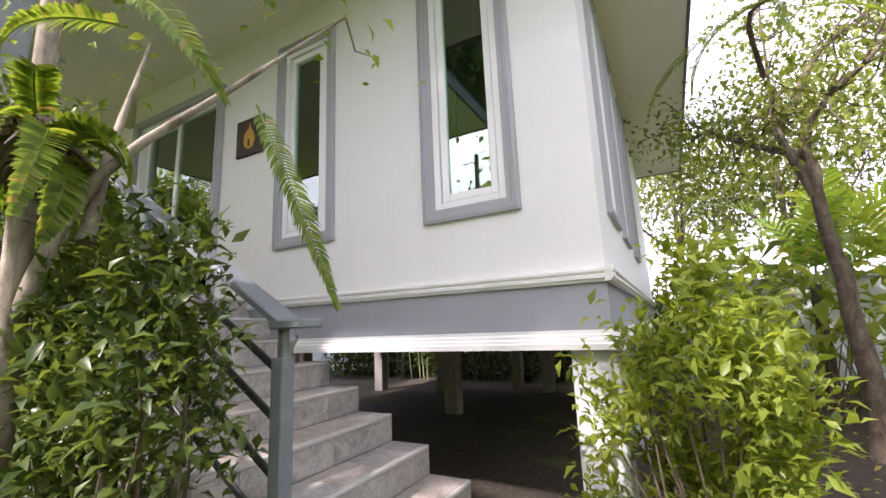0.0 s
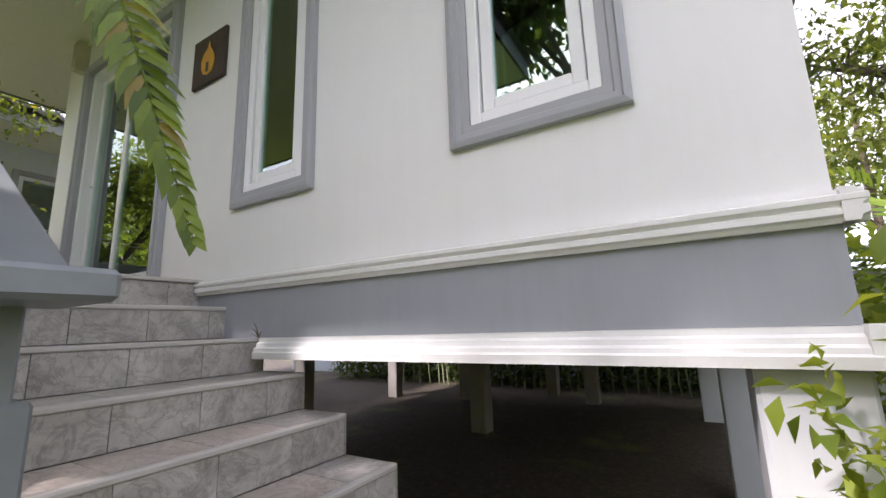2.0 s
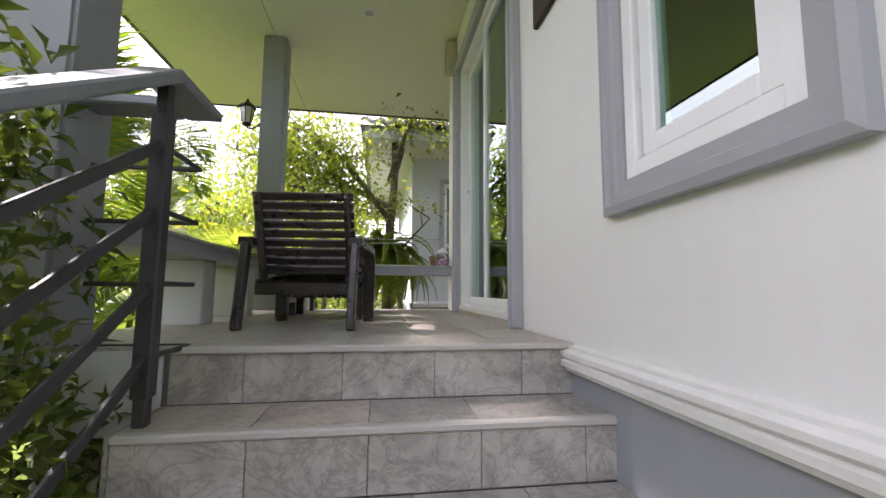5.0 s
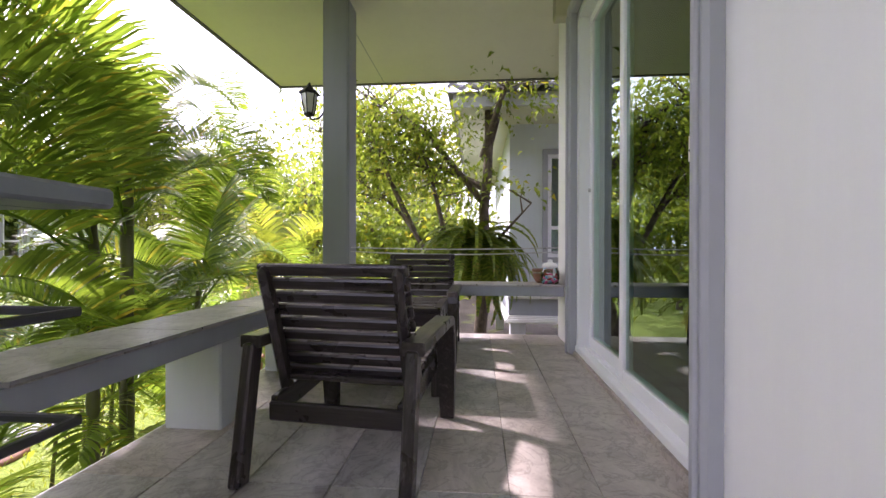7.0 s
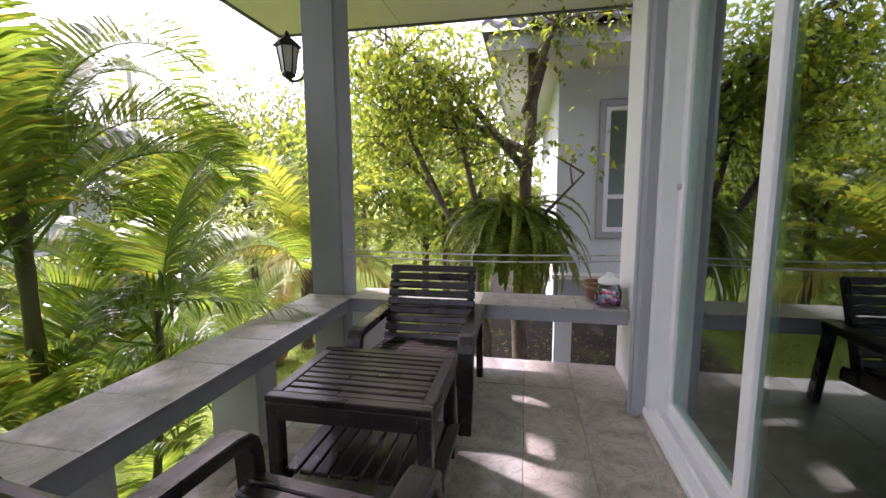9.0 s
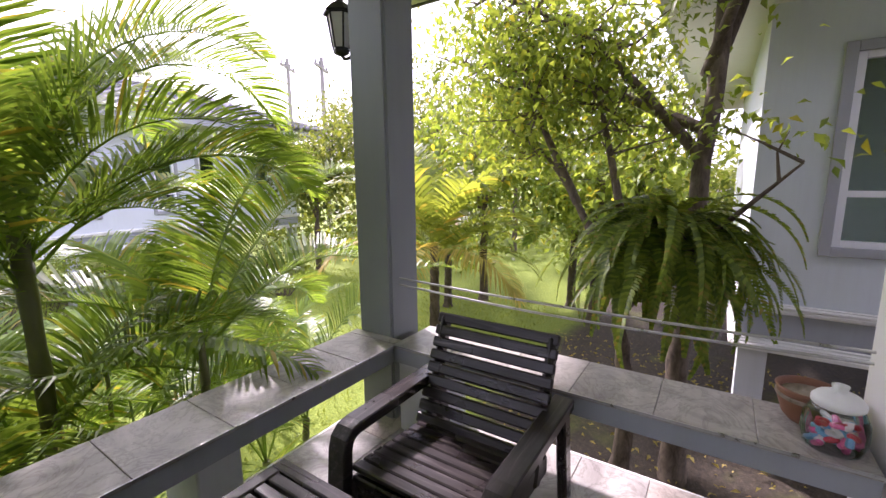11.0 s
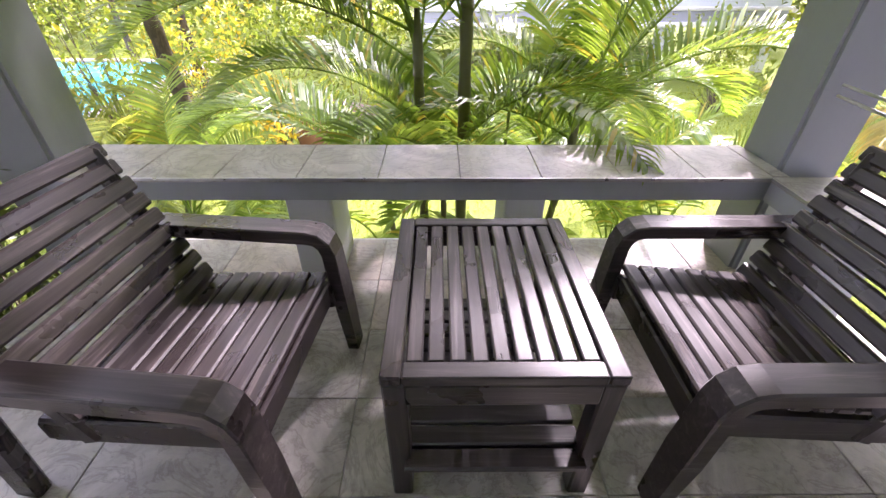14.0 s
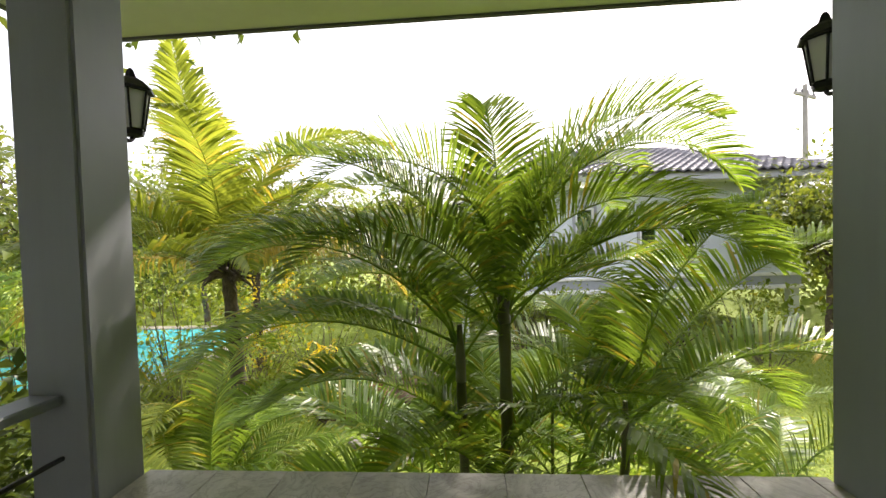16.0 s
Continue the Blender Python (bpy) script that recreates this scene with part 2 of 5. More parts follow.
CURTAIN = paint("green_curtain_cloth", (0.16, 0.34, 0.29), 0.9, 0.2, 0.2)
ROOM = paint("dim_room_wall", (0.55, 0.56, 0.54), 0.8)
ROOFTILE = paint("grey_roof_tile", (0.17, 0.165, 0.18), 0.6, 0.3, 0.4, 0.3)


# ---- makers ----
def mesh_of(bm, name, mat, smooth=False):
    bm.normal_update()
    me = bpy.data.meshes.new(name)
    bm.to_mesh(me)
    bm.free()
    for m in (mat if isinstance(mat, (list, tuple)) else [mat]):
        me.materials.append(m)
    if smooth:
        me.polygons.foreach_set("use_smooth", [True] * len(me.polygons))
    return me


def thing(name, at=(0, 0, 0), rz=0.0, label="", category="", group="", kind=""):
    ob = new(name)
    ob.empty_display_size = 0.1
    ob.matrix_world = pose(*at, 0, 0, rz)
    return tagged(ob, label, category, group, kind)


def part(name, bm, mat, parent, label="", smooth=False, at=None):
    me = bm if isinstance(bm, bpy.types.Mesh) else mesh_of(bm, name, mat, smooth)
    ob = new(name, me)
    ob.parent = parent
    if at is not None:
        ob.matrix_basis = at
    return tagged(ob, label)


def solid(name, bm, mat, label, category="", kind="structure", group="", smooth=False):
    return tagged(new(name, mesh_of(bm, name, mat, smooth)), label, category, group, kind)


def box(lo, hi, bevel=0.0, bm=None, turn=None, seg=1):
    """A box between two corners, its edges rounded; turn: a matrix for it."""
    own = bmesh.new()
    bmesh.ops.create_cube(own, size=1)
    size = [h - l for l, h in zip(lo, hi)]
    for v in own.verts:
        v.co = Vector([l + (c + 0.5) * s for l, c, s in zip(lo, v.co, size)])
    if bevel:
        bmesh.ops.bevel(own, geom=own.edges[:], offset=min(bevel, min(size) * 0.45), segments=seg, affect="EDGES")
    if turn is not None:
        own.transform(turn)
    if bm is None:
        return own
    tmp = bpy.data.meshes.new("tmp")
    own.to_mesh(tmp)
    own.free()
    bm.from_mesh(tmp)
    bpy.data.meshes.remove(tmp)
    return bm


def bar(p, q, w, h, bevel=0.004, bm=None, up=(0, 0, 1)):
    """A straight bar of section w by h from p to q."""
    p, q = Vector(p), Vector(q)
    d = (q - p).normalized()
    side = d.cross(Vector(up))
    side = side.normalized() if side.length > 1e-4 else Vector((1, 0, 0))
    u = side.cross(d)
    m = Matrix((( *side, 0), (*d, 0), (*u, 0), (0, 0, 0, 1))).transposed()
    m.translation = p
    return box((-w / 2, 0, -h / 2), (w / 2, (q - p).length, h / 2), bevel, bm, m)


def profile_run(p, q, outward, profile):
    """A moulding: the profile (out, up) swept straight from p to q."""
    bm = bmesh.new()
    p, q, o = Vector(p), Vector(q), Vector(outward)
    rings = []
    for c in (p, q):
        rings.append([bm.verts.new(c + o * a + Vector((0, 0, b))) for a, b in profile])
    n = len(profile)
    for i in range(n):
        bm.faces.new((rings[0][i], rings[0][(i + 1) % n], rings[1][(i + 1) % n], rings[1][i]))
    bm.faces.new(rings[0][::-1])
    bm.faces.new(rings[1])
    bmesh.ops.recalc_face_normals(bm, faces=bm.faces[:])
    return bm


def tube(points, radii, sides=8, bm=None):
    """A round tapered limb along points."""
    bm = bm or bmesh.new()
    pts = [Vector(p) for p in points]
    ref = Vector((0.31, 0.22, 0.92)).normalized()
    rings = []
    for i, p in enumerate(pts):
        d = (pts[min(i + 1, len(pts) - 1)] - pts[max(i - 1, 0)]).normalized()
        s = d.cross(ref)
        s = s.normalized() if s.length > 0.05 else d.cross(Vector((1, 0, 0))).normalized()
        u = d.cross(s)
        r = radii[i] if isinstance(radii, (list, tuple)) else radii
        rings.append([bm.verts.new(p + (s * math.cos(k * 2 * math.pi / sides) + u * math.sin(k * 2 * math.pi / sides)) * r) for k in range(sides)])
    for a, b in zip(rings, rings[1:]):
        for k in range(sides):
            bm.faces.new((a[k], a[(k + 1) % sides], b[(k + 1) % sides], b[k]))
    bm.faces.new(rings[0])
    bm.faces.new(rings[-1][::-1])
    return bm


def lathe(profile, sides=24):
    """A turned body from (radius, height) pairs."""
    bm = bmesh.new()
    rings = []
    for r, z in profile:
        rings.append([bm.verts.new((r * math.cos(k * 2 * math.pi / sides), r * math.sin(k * 2 * math.pi / sides), z)) for k in range(sides)])
    for a, b in zip(rings, rings[1:]):
        for k in range(sides):
            bm.faces.new((a[k], a[(k + 1) % sides], b[(k + 1) % sides], b[k]))
    bm.faces.new(rings[0][::-1])
    bm.faces.new(rings[-1])
    bmesh.ops.recalc_face_normals(bm, faces=bm.faces[:])
    return bm


def curve_points(points, n):
    """n points along a smooth curve through the given ones."""
    P = [Vector(p) for p in points]
    P = [2 * P[0] - P[1]] + P + [2 * P[-1] - P[-2]]
    out = []
    seg = len(P) - 3
    for i in range(n):
        u = i / (n - 1) * seg
        k = min(int(u), seg - 1)
        t = u - k
        a, b, c, d = P[k:k + 4]
        out.append(0.5 * ((2 * b) + (c - a) * t + (2 * a - 5 * b + 4 * c - d) * t * t + (3 * b - a - 3 * c + d) * t ** 3))
    return out


def leaf_mesh(name, pos, way, length, width, mat, rng, fold=0.25, curl=0.25):
    """Many small folded leaves: from pos along way, with sizes by leaf."""
    n = len(pos)
    way = way / np.linalg.norm(way, axis=1, keepdims=True)
    rnd = rng.normal(size=(n, 3)) * 0.45 + np.array([0, 0, 1.0])
    side = np.cross(way, rnd)
    side /= np.linalg.norm(side, axis=1, keepdims=True) + 1e-9
    nrm = np.cross(side, way)
    L, W = length[:, None], width[:, None]
    mid = pos + way * L * 0.45
    a, b = mid + side * W / 2 + nrm * W * fold, mid - side * W / 2 + nrm * W * fold
    tip = pos + way * L - nrm * L * curl
    verts = np.stack([pos, a, mid, b, tip], axis=1).reshape(-1, 3)
    base = np.arange(n)[:, None] * 5
    tris = np.concatenate([base + np.array(t) for t in ((0, 1, 2), (0, 2, 3), (1, 4, 2), (2, 4, 3))], axis=1).reshape(-1, 3)
    me = bpy.data.meshes.new(name)
    me.vertices.add(len(verts))
    me.vertices.foreach_set("co", verts.ravel())
    me.loops.add(tris.size)
    me.loops.foreach_set("vertex_index", tris.ravel())
    me.polygons.add(len(tris))
    me.polygons.foreach_set("loop_start", np.arange(0, tris.size, 3))
    me.update(calc_edges=True)
    me.materials.append(mat)
    return me


def frond_mesh(name, L, elev, droop, n, reach, wide, mat, seed, hang=0.35, spread=62, stalk=0.14, r=0.008, twist=0.0, bend=1.5, lift=0.35):
    """A feathered frond that leaves the origin along +x: a midrib with n leaflets a side."""
    rng = random.Random(seed)
    bm = bmesh.new()
    steps = 26
    pts, tans = [Vector((0, 0, 0))], []
    for i in range(steps):
        s = i / steps
        th = radians(elev - droop * s ** bend)
        yaw = radians(twist * s)
        d = Vector((math.cos(th) * math.cos(yaw), math.cos(th) * math.sin(yaw), math.sin(th)))
        tans.append(d)
        pts.append(pts[-1] + d * L / steps)
    tans.append(tans[-1])
    tube(pts[::2], [r * (1 - 0.85 * i / (len(pts[::2]) - 1)) for i in range(len(pts[::2]))], 5, bm)
    for i in range(n):
        s = stalk + (1 - stalk) * (i + 0.5) / n
        k = min(int(s * steps), steps - 1)
        f = s * steps - k
        p, d = pts[k].lerp(pts[k + 1], f), tans[k]
        side0 = d.cross(Vector((0, 0, 1)))
        side0 = side0.normalized() if side0.length > 0.05 else Vector((0, -1, 0))
        up = side0.cross(d).normalized()
        u = (s - stalk) / (1 - stalk)
        size = reach * (0.45 + 0.55 * math.sin(math.pi * min(1, u * 0.85 + 0.12))) * (1 - 0.55 * u ** 3) * rng.uniform(0.88, 1.08)
        ang = radians(spread * (1 - 0.5 * u) + rng.uniform(-5, 5))
        for sg in (1, -1):
            w0 = d * math.cos(ang) + side0 * sg * math.sin(ang) + up * (lift + rng.uniform(-0.12, 0.12))
            w0.normalize()
            a = p
            down = Vector((0, 0, -1)) * size * hang * rng.uniform(0.75, 1.2)
            m1 = a + w0 * size * 0.3 + down * 0.05
            m2 = a + w0 * size * 0.68 + down * 0.28
            tp = a + w0 * size * 0.97 + down * 0.72
            wd = up.cross(w0).normalized() * wide * 0.5
            rise = up * wide * 0.12
            v = [bm.verts.new(c) for c in (a - wd * 0.4, a + wd * 0.4, m1 - wd + rise, m1 + wd - rise, m2 - wd * 0.75 + rise, m2 + wd * 0.75 - rise, tp)]
            bm.faces.new((v[0], v[1], v[3], v[2]))
            bm.faces.new((v[2], v[3], v[5], v[4]))
            bm.faces.new((v[4], v[5], v[6]))
    return mesh_of(bm, name, mat)


# ---- the ground ----
bm = bmesh.new()
bmesh.ops.create_grid(bm, x_segments=90, y_segments=90, size=1)
for v in bm.verts:
    r = max(abs(v.co.x), abs(v.co.y))
    k = 24 * r if r < 0.8 else 19.2 + (r - 0.8) ** 2 * 24000
    if r > 1e-6:
        v.co.x, v.co.y = v.co.x / r * k, v.co.y / r * k
    v.co.z = 0.05 * noise.noise(Vector((v.co.x * 0.5, v.co.y * 0.5, 0))) - 0.03
solid("ground", bm, GROUND, "lawn and bare brown soil around the houses", "ground")

DECK, CEIL = 1.53, 4.03
RISE, GO = 0.17, 0.28


# ---- the house ----
def wall_with_holes(name, x0, x1, y0, y1, z0, z1, holes, mat, label):
    """A wall along x with rectangular holes (x0, x1, z0, z1)."""
    bm = bmesh.new()
    xs = sorted({x0, x1, *[h[0] for h in holes], *[h[1] for h in holes]})
    for a, b in zip(xs, xs[1:]):
        spans = sorted((h[2], h[3]) for h in holes if h[0] <= a + 1e-6 and h[1] >= b - 1e-6)
        z = z0
        for lo, hi in spans + [(z1, z1)]:
            if lo > z + 1e-4:
                box((a, y0, z), (b, y1, lo), 0, bm)
            z = max(z, hi)
    bmesh.ops.remove_doubles(bm, verts=bm.verts[:], dist=1e-4)
    return solid(name, bm, mat, label, "wall")


WIN = [(0.38, 0.87, 2.00, 3.68), (1.84, 2.34, 1.99, 3.86)]
DOOR = (-2.02, -0.55, DECK, 3.62)
EAST, WEST, NORTH = 2.85, -2.62, 6.4
wall_with_holes("wall_south", WEST, EAST, 0.0, 0.15, 1.5, CEIL, [*WIN, DOOR], WALL, "smooth white painted house wall with windows and a sliding door")
solid("wall_east", box((EAST - 0.15, 0.155, 1.5), (EAST, NORTH, CEIL)), WALL, "white painted side wall of the house", "wall")
solid("wall_west", box((WEST, 0.155, 1.5), (WEST + 0.15, NORTH, CEIL)), WALL, "white painted side wall of the house", "wall")
solid("wall_north", box((WEST + 0.15, NORTH - 0.15, 1.5), (EAST - 0.15, NORTH, CEIL)), WALL, "white painted rear wall of the house", "wall")
solid("floor_slab", box((WEST + 0.01, 0.02, 1.12), (EAST - 0.01, NORTH - 0.01, 1.495)), BAND, "grey painted edge of the raised floor slab", "floor")
solid("room_floor", box((WEST + 0.15, 0.15, 1.498), (EAST - 0.15, NORTH - 0.15, 1.52)), TILE_WARM, "tiled room floor behind the glass", "floor")
solid("room_partition", box((WEST + 0.15, 3.4, 1.521), (EAST - 0.15, 3.5, CEIL - 0.01)), ROOM, "plain inner wall of the room", "wall")

upper = [(0, 0), (0.028, 0), (0.034, 0.012), (0.046, 0.018), (0.046, 0.034), (0.036, 0.04), (0.052, 0.052), (0.052, 0.066), (0.03, 0.074), (0.03, 0.084), (0, 0.088)]
lower = [(0, 0), (0.062, 0), (0.066, 0.03), (0.058, 0.036), (0.058, 0.05), (0.044, 0.058), (0.044, 0.074), (0.03, 0.082), (0.03, 0.1), (0, 0.104)]
for name, run, prof in (("trim_upper", ((0.0, 0, 1.437), (EAST + 0.05, 0, 1.437), (0, -1, 0)), upper),
                        ("trim_upper_east", ((EAST, -0.05, 1.437), (EAST, NORTH, 1.437), (1, 0, 0)), upper),
                        ("trim_lower", ((0.6, 0.02, 1.088), (EAST + 0.06, 0.02, 1.088), (0, -1.12, 0)), lower),
                        ("trim_lower_east", ((EAST, -0.05, 1.088), (EAST, NORTH, 1.088), (1, 0, 0)), lower)):
    solid(name, profile_run(*run, prof), TRIM, "white stepped moulding along the house wall", "moulding")
solid("grey_band", box((0.02, -0.008, 1.19), (EAST + 0.004, 0.018, 1.44)), BAND, "grey painted band between white mouldings", "wall band")


def pier(x, y, w, z1, mat, label, z0=-0.1, name="support_post"):
    return tagged(new(name, mesh_of(box((x - w / 2, y - w / 2, z0), (x + w / 2, y + w / 2, z1), 0.01), name, mat)), label, "post", "posts under the house", "structure")


pier(2.745, 0.14, 0.24, 1.087, PIER, "pale grey painted corner post under the house")
for x, y in ((0.2, 3.3), (-2.45, 5.1), (-2.5, 3.0), (2.55, 4.9), (1.0, 5.6), (-1.1, 5.4), (0.2, 6.2), (2.7, 2.4)):
    pier(x, y, 0.2, 1.118, CONCRETE if x < 2 else PIER, "square concrete post under the raised floor")
pier(-2.45, 0.14, 0.22, 1.118, CONCRETE, "square concrete post under the raised floor")

# roof: flat soffit with a dark fascia, low hipped roof above it
EX0, EX1, EY0, EY1 = -4.0, 3.6, -2.86, 6.65
PX, PY = 1.15, -1.02  # the deep porch eave ends here; the eave beside it is shallow
solid("ceiling", box((EX0, EY0, CEIL), (PX, EY1, CEIL + 0.04)), SOFFIT, "cream painted flat porch ceiling and eaves", "ceiling")
solid("ceiling_east", box((PX + 0.001, PY, CEIL), (EX1, EY1, CEIL + 0.04)), SOFFIT, "cream painted flat eaves", "ceiling")
solid("ceiling_joint", box((EX0 + 0.01, -1.66, CEIL - 0.002), (PX - 0.01, -1.653, CEIL - 0.0002)), SURROUND, "thin joint between ceiling boards", "ceiling")
bm = bmesh.new()
for lo, hi in (((EX0 - 0.03, EY0 - 0.03, CEIL - 0.015), (PX + 0.03, EY0, CEIL + 0.19)), ((PX, EY0, CEIL - 0.015), (PX + 0.03, PY - 0.03, CEIL + 0.19)), ((PX + 0.03, PY - 0.03, CEIL - 0.015), (EX1 + 0.03, PY, CEIL + 0.19)), ((EX0 - 0.03, EY1, CEIL - 0.015), (EX1 + 0.03, EY1 + 0.03, CEIL + 0.19)),
               ((EX0 - 0.03, EY0, CEIL - 0.015), (EX0, EY1, CEIL + 0.19)), ((EX1, PY, CEIL - 0.015), (EX1 + 0.03, EY1, CEIL + 0.19))):
    box(lo, hi, 0, bm)
solid("fascia", bm, FASCIA, "dark painted fascia board round the eaves", "fascia")


def hip_roof(x0, x1, y0, y1, z0, h, name, label):
    bm = bmesh.new()
    run = (y1 - y0) / 2
    c = [bm.verts.new(p) for p in ((x0, y0, z0), (x1, y0, z0), (x1, y1, z0), (x0, y1, z0))]
    e = [bm.verts.new(p) for p in ((min(x0 + run, (x0 + x1) / 2 - 0.1), (y0 + y1) / 2, z0 + h), (max(x1 - run, (x0 + x1) / 2 + 0.1), (y0 + y1) / 2, z0 + h))]
    for f in ((c[0], c[1], e[1], e[0]), (c[1], c[2], e[1]), (c[2], c[3], e[0], e[1]), (c[3], c[0], e[0]), (c[3], c[2], c[1], c[0])):
        bm.faces.new(f)
    return bm


solid("roof", hip_roof(EX0 - 0.06, EX1 + 0.06, PY - 0.09, EY1 + 0.06, CEIL + 0.195, 1.7, "roof", ""), ROOFTILE, "grey tiled hipped roof of the house", "roof")
solid("porch_roof", hip_roof(EX0 - 0.06, PX + 0.09, EY0 - 0.09, 2.2, CEIL + 0.193, 1.05, "roof", ""), ROOFTILE, "grey tiled hipped roof over the porch", "roof")


def window(name, x0, x1, z0, z1, y=0.0, group="", label="tall white-framed casement window with a grey moulded surround"):
    """A casement in a wall whose face is at y, with its moulded surround."""
    w = thing(name, ((x0 + x1) / 2, y, z0), 0, label, "window", group, "structure")
    W, H = x1 - x0, z1 - z0
    S = 0.085
    prof = ((0.0, 0.030), (0.022, 0.036), (0.028, 0.022), (0.05, 0.022), (0.056, 0.014), (S, 0.014))
    for nm, inner0, inner1, out0, out1 in (("surround_top", (-W / 2, H), (W / 2, H), (-W / 2 - S, H + S), (W / 2 + S, H + S)), ("surround_bottom", (-W / 2, 0), (W / 2, 0), (-W / 2 - S, -S), (W / 2 + S, -S)),
                                           ("surround_side", (-W / 2, 0), (-W / 2, H), (-W / 2 - S, -S), (-W / 2 - S, H + S)), ("surround_side", (W / 2, 0), (W / 2, H), (W / 2 + S, -S), (W / 2 + S, H + S))):
        bm = bmesh.new()
        rows = []
        for i, o in ((inner0, out0), (inner1, out1)):
            a, b = Vector((i[0], 0, i[1])), Vector((o[0], 0, o[1]))
            row = [bm.verts.new(b.lerp(a, d / S) + Vector((0, -h, 0))) for d, h in prof]
            rows.append([bm.verts.new(b)] + row + [bm.verts.new(a)])
        for k in range(len(rows[0]) - 1):
            bm.faces.new((rows[0][k], rows[0][k + 1], rows[1][k + 1], rows[1][k]))
        bmesh.ops.recalc_face_normals(bm, faces=bm.faces[:])
        if sum((f.normal.y for f in bm.faces)) > 0:
            bmesh.ops.reverse_faces(bm, faces=bm.faces[:])
        part(nm, bm, SURROUND, w, "grey painted moulding")
    F, C = 0.045, 0.05

    def ring(nm, ax0, ax1, az0, az1, t, ya, yb, parent):
        bm = bmesh.new()
        box((ax0, ya, az0), (ax0 + t, yb, az1), 0.004, bm)
        box((ax1 - t, ya, az0), (ax1, yb, az1), 0.004, bm)
        box((ax0 + t, ya, az0), (ax1 - t, yb, az0 + t), 0.004, bm)
        box((ax0 + t, ya, az1 - t), (ax1 - t, yb, az1), 0.004, bm)
        return part(nm, bm, UPVC, parent, "white plastic frame")
    ring("window_frame", -W / 2, W / 2, 0, H, F, -0.008, 0.07, w)
    s = ring("sash", -W / 2 + F + 0.006, W / 2 - F - 0.006, F + 0.006, H - F - 0.006, C, 0.008, 0.05, w)
    p = part("pane", box((-W / 2 + F + C, 0.026, F + C), (W / 2 - F - C, 0.032, H - F - C)), GLASS, s, "green tinted reflecting glass")
    p.visible_shadow = False
    return w


window("window_1", *WIN[0])
window("window_2", *WIN[1])

# windows of the east wall, seen edge on
for y in (0.75, 1.75, 3.0):
    w = window("window_east", -0.25, 0.25, 0, 1.75)
    w.matrix_world = pose(EAST, y, 1.99, 0, 0, 90)

# green curtains inside the windows and a roller blind
def curtain(x0, x1, y, z0, z1, mat=CURTAIN, label="green cloth curtain hanging behind the window"):
    bm = bmesh.new()
    n = 48
    rows = []
    for z in (z0, z1):
        rows.append([bm.verts.new((x0 + (x1 - x0) * i / n, y + 0.025 * math.sin(i * 1.15) + 0.008 * math.sin(i * 2.7), z)) for i in range(n + 1)])
    for i in range(n):
        bm.faces.new((rows[0][i], rows[0][i + 1], rows[1][i + 1], rows[1][i]))
    bmesh.ops.solidify(bm, geom=bm.faces[:], thickness=0.004)
    ob = new("curtain", mesh_of(bm, "curtain", mat, True))
    return tagged(ob, label, "curtain", "curtains")


curtain(0.33, 0.60, 0.26, 1.521, 3.9)
curtain(1.72, 1.9, 0.26, 1.521, 3.9)
curtain(-1.05, -0.55, 0.34, 1.521, 3.9)
curtain(-2.15, -1.95, 0.34, 1.521, 3.9)


